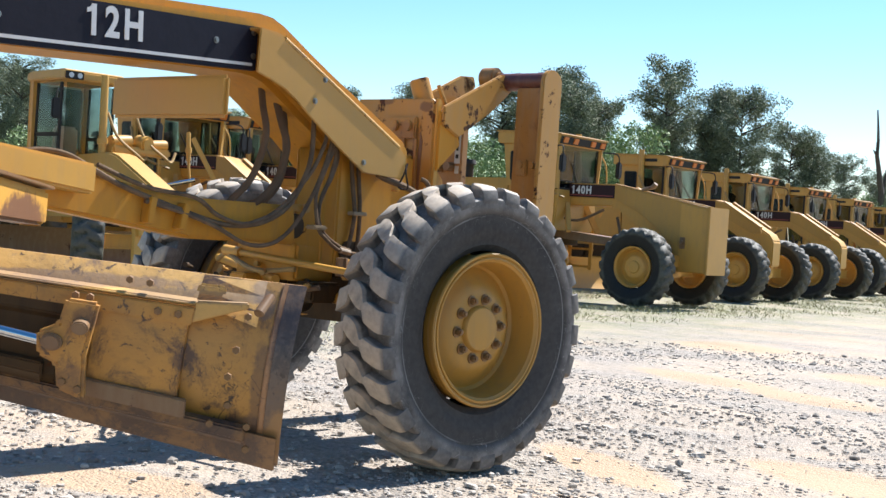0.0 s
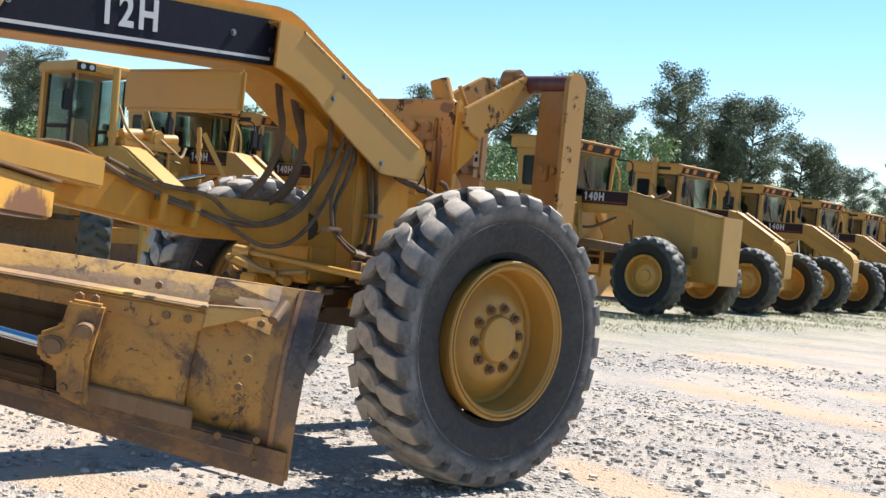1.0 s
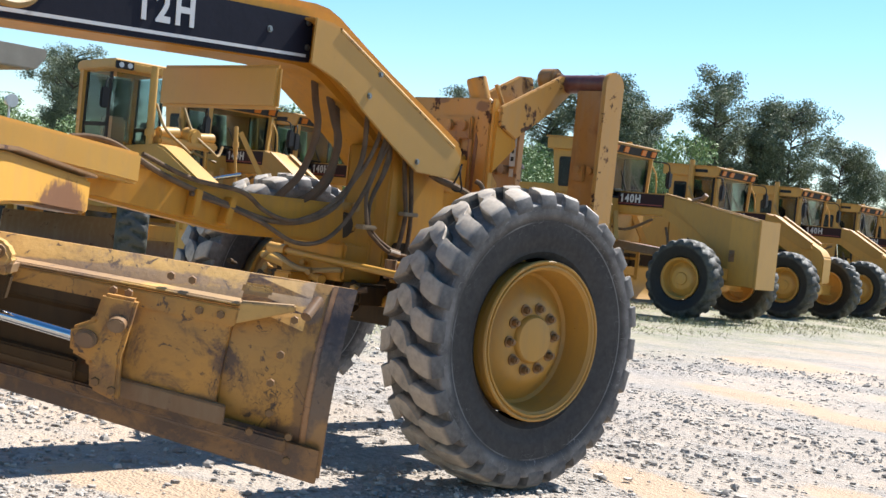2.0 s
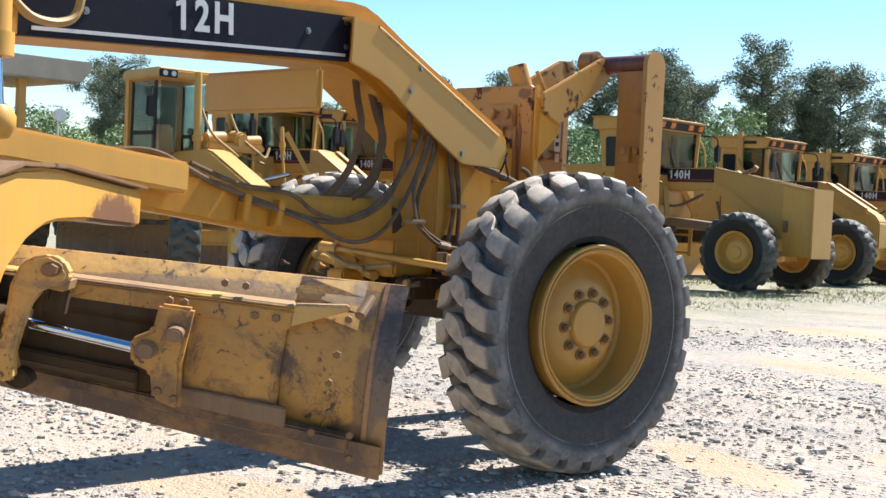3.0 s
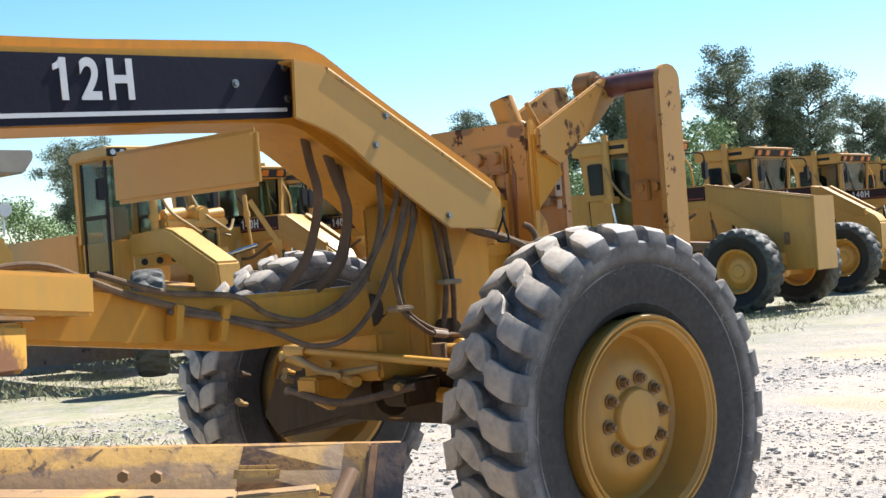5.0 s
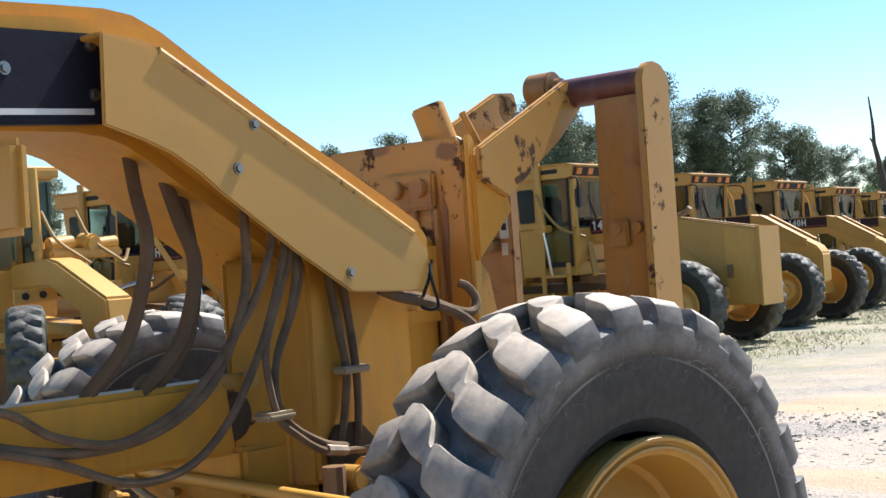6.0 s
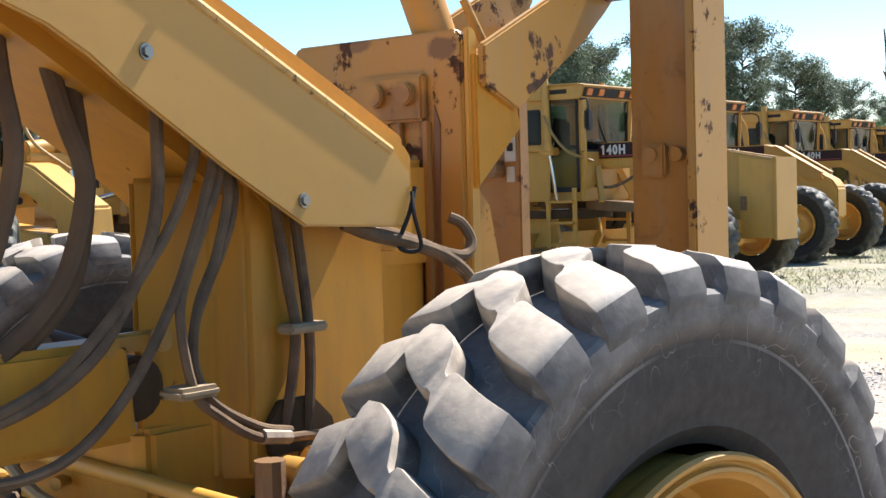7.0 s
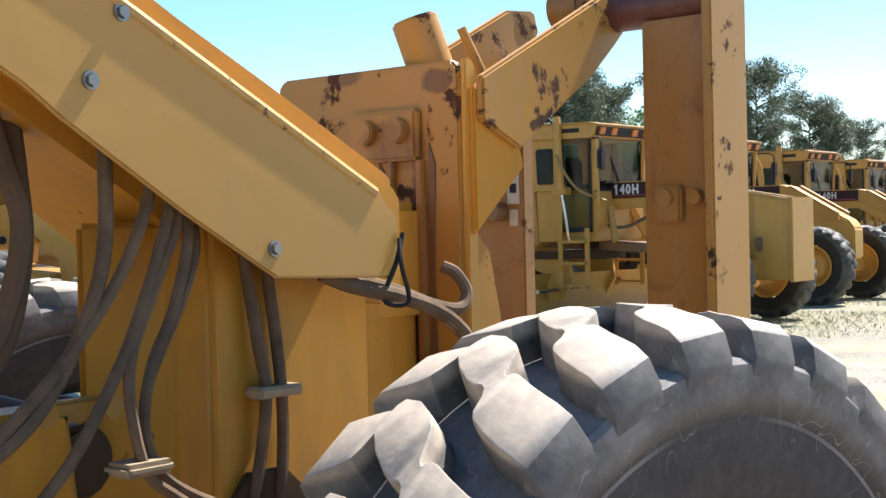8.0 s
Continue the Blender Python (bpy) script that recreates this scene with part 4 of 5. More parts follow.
part("pipe", tube(((-0.30, 1.0, 0.86), (-0.33, 1.25, 0.84), (-0.25, 1.55, 0.90), (-0.05, 1.85, 0.86)), 0.013, 8), m_hose_y, axle)
part("pipe", tube(((-0.22, 0.90, 0.78), (-0.36, 1.15, 0.73), (-0.30, 1.5, 0.76), (0.05, 1.95, 0.70)), 0.015, 8), m_hose, axle)
part("bell_crank", prism([(-0.2, 0.70), (-0.12, 0.66), (0.05, 0.76), (0.02, 0.90), (-0.12, 0.94), (-0.22, 0.86)], 1.46, 1.50, 0.006), m_bright, axle)

# hitch plate and front lift group
plate = part("hitch_plate", prism([(0.99, 0.95), (0.99, 1.765), (1.01, 1.784), (1.56, 1.784), (1.58, 1.765), (1.58, 0.95)], 0.79, 0.82, 0.006, axis="x"), m_plate, grader, "chipped yellow hitch plate with rust spots")
plate.location = (0, 0.115, 0.037)
part("plate_flange", prism([(0.80, 0.95), (0.835, 0.95), (0.835, 1.77), (0.825, 1.785), (0.80, 1.785)], 0.975, 0.992, 0.003), m_bright, plate)
part("pin_pad", joined(box(0.765, 0.792, 1.10, 1.32, 1.56, 1.68, 0.008), rod((0.77, 1.15, 1.63), (0.745, 1.15, 1.63), 0.03, seg=18, bev=0.004), rod((0.77, 1.25, 1.63), (0.745, 1.25, 1.63), 0.03, seg=18, bev=0.004)), m_plate, plate)
part("rust_streak", prism([(1.062, 0.96), (1.068, 1.30), (1.060, 1.55), (1.078, 1.60), (1.086, 1.45), (1.082, 1.20), (1.088, 0.96)], 0.786, 0.7905, axis="x"), m_scuff, plate, "brown rust streak")
part("rust_streak", prism([(1.21, 0.96), (1.216, 1.25), (1.205, 1.52), (1.235, 1.56), (1.24, 1.3), (1.23, 0.96)], 0.786, 0.7905, axis="x"), m_scuff, plate, "brown rust streak")
for z in (1.05, 1.40):
    part("hinge_pin", rod((0.772, 1.145, z), (0.772, 1.145, z + 0.05), 0.012, seg=10), m_hitch, plate)
part("hinge_strip", joined(box(0.772, 0.79, 1.09, 1.11, 0.95, 1.56, 0.003), box(0.772, 0.79, 1.18, 1.20, 0.95, 1.56, 0.003), rod((0.775, 1.145, 1.17), (0.755, 1.145, 1.17), 0.02, seg=12)), m_hitch, plate)
lift_cyl = part("hitch_cylinder", joined(rod((0.95, 1.15, 1.50), (0.85, 1.235, 1.90), 0.056, 0.056, seg=22, bev=0.006), rod((0.95, 1.10, 1.75), (0.90, 1.13, 1.87), 0.012, seg=10)), m_rusty, grader, "short leaning hydraulic cylinder above the hitch plate")
lift_cyl.location = (0, 0.05, 0.04)
arm = part("lift_arm", joined(
    moved(prism([(0.84, 1.66), (0.84, 1.76), (1.34, 2.00), (1.46, 2.01), (1.48, 1.95), (1.40, 1.88), (1.30, 1.80), (0.98, 1.60)], 1.00, 1.025, 0.006), Matrix.Identity(4)),
    moved(prism([(0.84, 1.66), (0.84, 1.76), (1.34, 2.00), (1.46, 2.01), (1.48, 1.95), (1.40, 1.88), (1.30, 1.80), (0.98, 1.60)], 1.30, 1.325, 0.006), Matrix.Identity(4)),
    bar((0.95, 1.16, 1.66), (1.34, 1.16, 1.86), 0.30, 0.02)), m_rusty, grader, "raised boxed lift arm, chipped yellow paint")
arm.location = (-0.02, 0.055, 0.02)
part("arm_gusset", prism([(0.83, 1.40), (0.83, 1.74), (0.98, 1.66), (1.02, 1.56)], 1.02, 1.05, 0.005), m_yellow, arm)
part("guide_horn", prism([(0.84, 1.60), (0.90, 1.50), (1.02, 1.38), (1.06, 1.22), (1.05, 1.0), (0.95, 1.0), (0.94, 1.2), (0.84, 1.40)], 1.20, 1.24, 0.006), m_rusty, grader)
part("pivot_lug", joined(rod((1.40, 1.18, 1.99), (1.40, 1.08, 1.99), 0.062, seg=24, bev=0.006), rod((1.40, 1.07, 1.99), (1.40, 1.05, 1.99), 0.035, seg=16)), m_hitch, arm)
hitch = part("cross_tube", rod((1.42, 1.09, 1.985), (1.42, 0.735, 1.985), 0.052, seg=24), m_tube, grader, "rusty maroon cross tube of the raised hitch")
hitch.location = (-0.03, 0.045, 0.0)
part("hitch_post", box(1.375, 1.47, 0.72, 0.915, 0.80, 1.945, 0.006), m_hitch, hitch, "rusted hitch post with bare brown paint")
part("post_cheek", prism([(1.33, 0.80), (1.33, 1.99), (1.345, 2.02), (1.375, 2.043), (1.42, 2.05), (1.465, 2.043), (1.495, 2.02), (1.51, 1.99), (1.51, 0.80)], 0.695, 0.722, 0.005), m_rusty, hitch, "round-topped yellow end plate")
part("post_bolt", joined(rod((1.38, 0.84, 1.50), (1.34, 0.84, 1.50), 0.022, seg=8), box(1.352, 1.376, 0.80, 0.875, 1.44, 1.53, 0.006)), m_hitch, hitch)
part("post_bolt", rod((1.38, 0.765, 1.50), (1.35, 0.765, 1.50), 0.02, seg=8), m_hitch, hitch)
part("hitch_post", joined(box(1.40, 1.49, 1.34, 1.52, 0.80, 1.80, 0.006), box(1.385, 1.402, 1.30, 1.36, 0.80, 1.80, 0.004)), m_hitch, hitch, "rusted hitch post with bare brown paint")
part("post_bolt", rod((1.40, 1.47, 1.47), (1.35, 1.47, 1.47), 0.024, seg=10), m_edge, hitch)
part("post_bolt", rod((1.40, 1.38, 1.48), (1.34, 1.38, 1.48), 0.026, seg=10), m_edge, hitch)
part("far_tube", rod((1.42, 1.31, 1.965), (1.42, 1.40, 1.965), 0.05, seg=20), m_tube, hitch)
st = part("sticker", box(1.381, 1.384, 1.312, 1.352, 1.50, 1.72), m_sticker, hitch, "pale printed sticker")
part("sticker_mark", box(1.378, 1.381, 1.325, 1.339, 1.575, 1.70), m_dark, st)
part("sticker_mark", box(1.378, 1.381, 1.322, 1.342, 1.53, 1.555), m_dark, st)
part("sticker_mark", box(1.381, 1.384, 1.318, 1.346, 1.44, 1.485), m_sticker, st)

# hoses under the cover and round the column
hoses = [
    (0.0135, ((-0.255, 0.965, 1.62), (-0.205, 0.94, 1.535), (-0.225, 0.94, 1.45), (-0.285, 0.94, 1.345), (-0.386, 0.94, 1.233), (-0.50, 0.94, 1.137), (-0.61, 0.94, 1.088), (-0.72, 0.94, 1.066), (-0.86, 0.945, 1.10), (-0.99, 0.95, 1.170), (-1.25, 0.965, 1.20), (-1.5, 0.97, 1.275))),
    (0.0135, ((-0.21, 0.96, 1.60), (-0.165, 0.94, 1.507), (-0.185, 0.94, 1.42), (-0.225, 0.935, 1.33), (-0.285, 0.93, 1.22), (-0.39, 0.93, 1.075), (-0.518, 0.935, 0.985), (-0.68, 0.94, 0.975), (-0.86, 0.945, 1.045), (-1.05, 0.955, 1.10), (-1.25, 0.965, 1.14))),
    (0.0125, ((-0.18, 0.955, 1.57), (-0.145, 0.94, 1.48), (-0.19, 0.935, 1.38), (-0.25, 0.93, 1.26), (-0.268, 0.92, 1.185), (-0.25, 0.91, 1.07), (-0.20, 0.905, 1.02), (-0.105, 0.90, 0.965), (0.02, 0.90, 0.950), (0.10, 0.89, 0.945), (0.22, 0.86, 0.935), (0.33, 0.80, 0.92))),
    (0.0125, ((-0.15, 0.96, 1.55), (-0.122, 0.945, 1.455), (-0.16, 0.94, 1.32), (-0.215, 0.935, 1.22), (-0.232, 0.93, 1.12), (-0.20, 0.92, 1.045), (-0.10, 0.91, 0.985), (-0.02, 0.905, 0.965))),
    (0.0115, ((-0.125, 0.965, 1.53), (-0.100, 0.955, 1.43), (-0.13, 0.95, 1.34), (-0.19, 0.945, 1.24), (-0.225, 0.94, 1.17), (-0.225, 0.935, 1.09))),
    (0.0150, ((0.03, 0.985, 1.44), (0.040, 0.985, 1.36), (0.055, 0.980, 1.25), (0.069, 0.975, 1.155), (0.062, 0.98, 1.06), (0.046, 0.985, 0.98), (0.03, 1.01, 0.87))),
    (0.0150, ((0.08, 0.985, 1.44), (0.090, 0.985, 1.35), (0.100, 0.980, 1.25), (0.106, 0.975, 1.151), (0.112, 0.98, 1.06), (0.107, 0.985, 0.97), (0.10, 1.01, 0.87))),
    (0.0155, ((0.18, 0.94, 1.36), (0.235, 0.915, 1.335), (0.337, 0.90, 1.312), (0.43, 0.895, 1.285), (0.504, 0.895, 1.249), (0.552, 0.90, 1.205), (0.57, 0.92, 1.13))),
    (0.0130, ((0.20, 0.95, 1.36), (0.34, 0.92, 1.325), (0.46, 0.905, 1.285), (0.535, 0.905, 1.275), (0.565, 0.91, 1.305), (0.55, 0.925, 1.345), (0.53, 0.945, 1.36))),
    (0.0170, ((-0.50, 1.12, 1.80), (-0.515, 1.07, 1.64), (-0.528, 1.02, 1.50), (-0.573, 1.02, 1.339), (-0.63, 1.02, 1.25), (-0.705, 1.03, 1.175), (-0.76, 1.06, 1.08))),
    (0.0185, ((-0.41, 1.12, 1.74), (-0.398, 1.06, 1.57), (-0.388, 1.02, 1.450), (-0.43, 1.02, 1.30), (-0.50, 1.02, 1.215), (-0.560, 1.03, 1.165), (-0.63, 1.07, 1.08))),
    (0.0170, ((-0.35, 1.12, 1.70), (-0.362, 1.07, 1.54), (-0.375, 1.04, 1.42), (-0.41, 1.03, 1.29), (-0.46, 1.03, 1.22), (-0.52, 1.04, 1.165), (-0.58, 1.07, 1.09))),
    (0.0164, ((-1.92, 1.02, 1.27), (-1.80, 0.97, 1.31), (-1.68, 0.94, 1.305), (-1.55, 0.95, 1.26), (-1.35, 0.97, 1.19), (-1.05, 0.965, 1.11), (-0.82, 0.955, 1.06), (-0.62, 0.945, 1.07), (-0.46, 0.94, 1.14), (-0.36, 0.945, 1.25), (-0.29, 0.95, 1.40), (-0.27, 0.965, 1.60))),
]
for k, (r, pts) in enumerate(hoses):
    if 9 <= k <= 11:
        part("hose_sleeve", tube(pts, r * 1.0, 9, 7), m_sleeve, grader, "dusty brown hose sleeve")
    else:
        part("hose", tube(pts, r * (1.0 if k in (7, 8) else 0.76), 9, 7), m_hose, grader, "dusty black hydraulic hose")
part("foot_gusset", prism([(0.0, 0.90), (0.19, 0.90), (0.18, 0.955), (0.12, 1.01), (0.03, 1.01), (-0.01, 0.96)], 0.985, 0.999, 0.003), m_grease_shade, grader)
part("hose_clip", box(-0.30, -0.205, 0.885, 0.955, 1.060, 1.082, 0.008), m_clip, grader)
part("hose_clip", box(0.035, 0.14, 0.950, 0.998, 1.142, 1.162, 0.005), m_clip, grader)
for p, q in (((-0.10, 0.90, 0.966), (-0.03, 0.90, 0.955)), ((0.07, 0.893, 0.947), (0.13, 0.885, 0.943)), ((0.48, 0.895, 1.262), (0.52, 0.896, 1.238)), ((0.22, 0.922, 1.342), (0.28, 0.908, 1.325))):
    part("hose_fitting", rod(p, q, 0.0145, seg=8), m_fitting, grader, "dusty steel hose fitting")
part("cable_tie", tube(((0.335, 0.885, 1.42), (0.325, 0.872, 1.37), (0.335, 0.865, 1.30), (0.305, 0.90, 1.305), (0.325, 0.885, 1.375), (0.345, 0.885, 1.43)), 0.005, 6), m_dark, grader)


# ---- the parked graders ----
def far_grader(m, label, push_block=True, text="140H"):
    """Origin on the ground midway between the front wheels; front towards local +x."""
    g = thing("motor_grader", m, label, "motor grader", "parked motor graders")
    for x, y, flip in ((0, -1.03, False), (0, 1.03, True), (-5.35, -1.03, False), (-5.35, 1.03, True), (-6.85, -1.03, False), (-6.85, 1.03, True)):
        far_wheel(g, pose(x, y, 0.66), flip)
    part("front_frame", prism([(-3.3, 2.06), (-1.05, 2.09), (-0.85, 2.05), (0.25, 1.42), (0.35, 1.28), (0.35, 0.75), (-0.25, 0.75), (-0.35, 1.27), (-1.05, 1.69), (-3.3, 1.66)], -0.20, 0.20, 0.03), m_far, g)
    part("side_cover", prism([(-1.0, 1.83), (-1.0, 2.075), (-0.82, 2.04), (0.05, 1.54), (0.10, 1.43), (-0.1, 1.41), (-0.85, 1.77)], -0.245, -0.205, 0.006), m_far_pale, g, "pale sloping cover")
    part("side_cover", prism([(-1.0, 1.83), (-1.0, 2.075), (-0.82, 2.04), (0.05, 1.54), (0.10, 1.43), (-0.1, 1.41), (-0.85, 1.77)], 0.205, 0.245, 0.006), m_far_pale, g, "pale sloping cover")
    label_band = part("label_band", box(-2.75, -1.01, -0.235, -0.203, 1.835, 2.065, 0.004), m_maroon, g, "dark maroon band with white model number")
    part("red_stripe", box(-2.72, -1.04, -0.239, -0.235, 1.862, 1.880), m_red, label_band)
    letters(text, 0.135, m_white, "lettering", label_band, pose(-1.70, -0.2365, 1.90, 90, 0, 0), bold=0.008, squeeze=0.84, gap=1.26)
    part("front_axle", joined(bar((0, -0.85, 0.62), (0, 0.85, 0.62), 0.22, 0.2, 0.02), box(-0.2, 0.22, -0.2, 0.2, 0.5, 0.9, 0.03)), m_far, g)
    part("steering_rod", rod((-0.28, -0.8, 0.68), (-0.28, 0.8, 0.68), 0.03, seg=10), m_far, g)
    # drawbar and circle get dark materials in place of the shadow under the frame
    part("drawbar", prism([(-3.2, 1.30), (-0.4, 1.08), (-0.3, 0.95), (-3.2, 1.12)], -0.25, 0.25, 0.02), m_edge, g, "rusty drawbar, darkened for the shade under the frame")
    ring = part("circle", moved(lathe([(0.55, -0.06), (0.76, -0.06), (0.76, 0.06), (0.55, 0.06), (0.55, -0.06)], 36), pose(-2.75, 0, 1.0, 90, 0, 0)), m_grease_shade, g, "blade circle, darkened for the shade under the frame")
    cb = [(0.12 * (1 - (2 * k / 8 - 1) ** 2) - 0.08, 0.12 + 0.60 * k / 8) for k in range(9)]
    part("blade", moved(prism([(-o, z) for o, z in cb] + [(-o - 0.025, z) for o, z in reversed(cb)], -1.75, 1.75), pose(-2.7, 0, 0, 0, 0, -14)), m_far_pale, g, "curved worn grader blade")
    for s in (-1, 1):
        lift_jack = part("lift_cylinder", joined(rod((-2.46, s * 0.86, 2.0), (-2.52, s * 0.84, 3.07), 0.058, seg=14, bev=0.008), rod((-2.46, s * 0.86, 1.97), (-2.46, s * 0.86, 2.06), 0.07, seg=14)), m_far, g, "upright yellow blade lift cylinder")
        part("rod", rod((-2.36, s * 0.80, 1.2), (-2.46, s * 0.86, 2.0), 0.028, seg=10), m_chrome, lift_jack)
        part("jack_bracket", box(-2.60, -2.36, s * 0.80 - 0.10, s * 0.80 + 0.10, 1.90, 2.02, 0.02), m_far, g)
        part("centre_link", bar((-1.75, s * 0.5, 1.2), (-1.95, s * 0.3, 1.70), 0.07, 0.09), m_far, g)
    # cab
    cab = part("cab_base", prism([(-3.0, 1.20), (-1.98, 1.20), (-1.93, 1.55), (-1.96, 1.98), (-3.03, 1.98)], -0.68, 0.68, 0.02), m_far, g, "yellow cab base")
    for s in (-1, 1):
        part("rear_quarter", prism([(-3.03, 1.97), (-2.60, 1.97), (-2.58, 2.76), (-3.15, 2.78)], s * 0.71 - 0.02, s * 0.71 + 0.02, 0.006), m_far, cab, "slanted yellow rear cab panel")
        seal = part("window_seal", prism([(-2.93, 2.07), (-2.69, 2.07), (-2.67, 2.10), (-2.67, 2.58), (-2.70, 2.61), (-2.95, 2.61), (-2.98, 2.58), (-2.96, 2.10)], s * 0.735 - 0.008, s * 0.735 + 0.008, 0.004), m_dark, cab)
        part("quarter_glass", prism([(-2.92, 2.10), (-2.70, 2.10), (-2.70, 2.58), (-2.94, 2.58)], s * 0.745 - 0.003, s * 0.745 + 0.003), m_glass, seal, "greenish small side glass").visible_shadow = False
        part("corner_post", bar((-1.98, s * 0.69, 1.96), (-1.93, s * 0.71, 2.78), 0.07, 0.08), m_far, cab)
        part("door_post", bar((-2.56, s * 0.72, 1.3), (-2.56, s * 0.72, 2.78), 0.05, 0.08, up=(1, 0, 0)), m_far, cab)
        part("door_glass", box(-2.50, -2.03, s * 0.715 - 0.004, s * 0.715 + 0.004, 1.42, 2.74), m_glass, cab, "greenish cab door glass").visible_shadow = False
        part("door_frame", joined(box(-2.53, -2.0, s * 0.722 - 0.010, s * 0.722 + 0.010, 1.34, 1.42, 0.004), box(-2.53, -2.49, s * 0.722 - 0.010, s * 0.722 + 0.010, 1.34, 2.74, 0.004), box(-2.05, -2.0, s * 0.722 - 0.010, s * 0.722 + 0.010, 1.34, 2.74, 0.004)), m_dark, cab)
    part("front_glass", prism([(-1.975, 1.96), (-1.97, 1.96), (-1.925, 2.74), (-1.93, 2.74)], -0.65, 0.65), m_glass, cab, "greenish windscreen").visible_shadow = False
    part("wiper", joined(bar((-1.955, 0.05, 2.0), (-1.93, -0.28, 2.45), 0.015, 0.015, 0), rod((-1.96, 0.05, 1.99), (-1.93, 0.05, 1.99), 0.02, seg=8)), m_dark, cab)
    part("windscreen_seal", joined(box(-1.985, -1.955, -0.68, -0.63, 1.96, 2.74, 0.004), box(-1.985, -1.955, 0.63, 0.68, 1.96, 2.74, 0.004), box(-1.985, -1.955, -0.68, 0.68, 1.94, 1.98, 0.004)), m_dark, cab)
    part("rear_glass", box(-3.06, -3.05, -0.60, 0.60, 2.02, 2.72), m_glass, cab).visible_shadow = False
    roof = part("roof", prism([(-3.24, 2.75), (-3.25, 2.93), (-3.20, 2.965), (-1.98, 2.945), (-1.86, 2.925), (-1.85, 2.90), (-1.90, 2.75), (-2.0, 2.73)], -0.80, 0.80, 0.012), m_far, cab, "yellow overhanging cab roof")
    part("roof_lip", prism([(-3.27, 2.955), (-3.25, 2.985), (-1.97, 2.965), (-1.83, 2.935), (-1.83, 2.915), (-1.98, 2.94)], -0.83, 0.83, 0.006), m_far_pale, roof, "pale rim round the cab roof")
    lamp = part("front_lamp_bar", prism([(-1.885, 2.76), (-1.845, 2.895), (-1.835, 2.895), (-1.872, 2.76)], -0.78, 0.78, 0.003), m_dark, cab, "dark recessed strip under the roof front")
    for y in (-0.64, -0.30, 0.30, 0.64):
        part("amber_lamp", prism([(-1.875, 2.785), (-1.842, 2.882), (-1.815, 2.878), (-1.85, 2.780)], y - 0.075, y + 0.075, 0.006), m_orange, lamp, "amber front lamp")
    part("seat", joined(box(-2.75, -2.35, -0.25, 0.25, 1.75, 1.9, 0.05), box(-2.86, -2.74, -0.25, 0.25, 1.85, 2.5, 0.05)), m_dark, cab)
    part("steering_console", joined(bar((-2.05, 0, 1.5), (-2.2, 0, 2.08), 0.25, 0.14, 0.03), rod((-2.21, -0.16, 2.12), (-2.21, 0.16, 2.12), 0.02, seg=8)), m_dark, cab)
    for s in (-1, 1):
        part("mirror", joined(tube(((-1.95, s * 0.75, 2.72), (-1.70, s * 0.95, 2.70), (-1.66, s * 0.98, 2.5)), 0.014, 6, 4), box(-1.71, -1.63, s * 0.98 - 0.08, s * 0.98 + 0.08, 2.24, 2.56, 0.03)), m_dark, cab, "black mirror on a bent arm")
        part("handrail", tube(((-1.90, s * 0.78, 1.5), (-1.82, s * 0.82, 1.75), (-1.84, s * 0.82, 2.4), (-1.93, s * 0.76, 2.65)), 0.016, 6, 4), m_far, cab)
        ladder = part("ladder", bar((-2.05, s * 0.80, 0.5), (-2.05, s * 0.80, 1.4), 0.03, 0.06, up=(1, 0, 0)), m_far, g)
        part("rail", bar((-2.52, s * 0.80, 0.5), (-2.52, s * 0.80, 1.4), 0.03, 0.06, up=(1, 0, 0)), m_far, ladder)
        for z in (0.55, 0.88, 1.2):
            part("rung", bar((-2.05, s * 0.82, z), (-2.52, s * 0.82, z), 0.12, 0.03), m_far, ladder)
    part("engine_hood", prism([(-7.3, 1.15), (-7.35, 1.95), (-7.2, 2.05), (-3.12, 2.12), (-3.06, 1.15)], -0.52, 0.52, 0.04), m_far, g, "yellow engine hood")
    part("exhaust_pipe", joined(rod((-5.4, 0.25, 2.05), (-5.4, 0.25, 2.65), 0.10, seg=14), rod((-5.4, 0.25, 2.65), (-5.4, 0.25, 2.95), 0.055, seg=12)), m_dark, g, "dark upright exhaust pipe")
    part("air_cleaner", joined(rod((-4.3, -0.22, 2.05), (-4.3, -0.22, 2.36), 0.09, seg=14), rod((-4.3, -0.22, 2.36), (-4.3, -0.22, 2.46), 0.145, 0.11, seg=18, bev=0.012)), m_dark, g, "round dark air cleaner cap")
    part("tandem_case", prism([(-7.2, 0.55), (-7.2, 0.80), (-6.6, 0.95), (-5.6, 0.95), (-5.0, 0.80), (-5.0, 0.55), (-5.6, 0.42), (-6.6, 0.42)], s * 0.72 - 0.09, s * 0.72 + 0.09, 0.02), m_far, g)
    part("transmission_case", joined(box(-4.9, -3.2, -0.42, 0.42, 0.55, 1.0, 0.05), rod((-4.2, -0.5, 0.78), (-4.2, 0.5, 0.78), 0.16, seg=16)), m_grease_shade, g, "dark transmission case")
    part("circle_drive", joined(box(-2.55, -2.15, -0.25, 0.25, 1.05, 1.42, 0.04), rod((-2.35, 0, 0.92), (-2.35, 0, 1.5), 0.14, seg=14)), m_grease_shade, g)
    for s in (-1, 1):
        part("circle_arm", prism([(-3.3, 1.0), (-2.5, 1.0), (-2.42, 0.62), (-2.62, 0.3), (-2.85, 0.3), (-2.9, 0.7), (-3.3, 0.85)], s * 0.62 - 0.04, s * 0.62 + 0.04, 0.01), m_far, g)
    part("side_shift_rod", rod((-2.55, -1.4, 0.48), (-2.9, 1.2, 0.48), 0.035, seg=10), m_chrome, g)
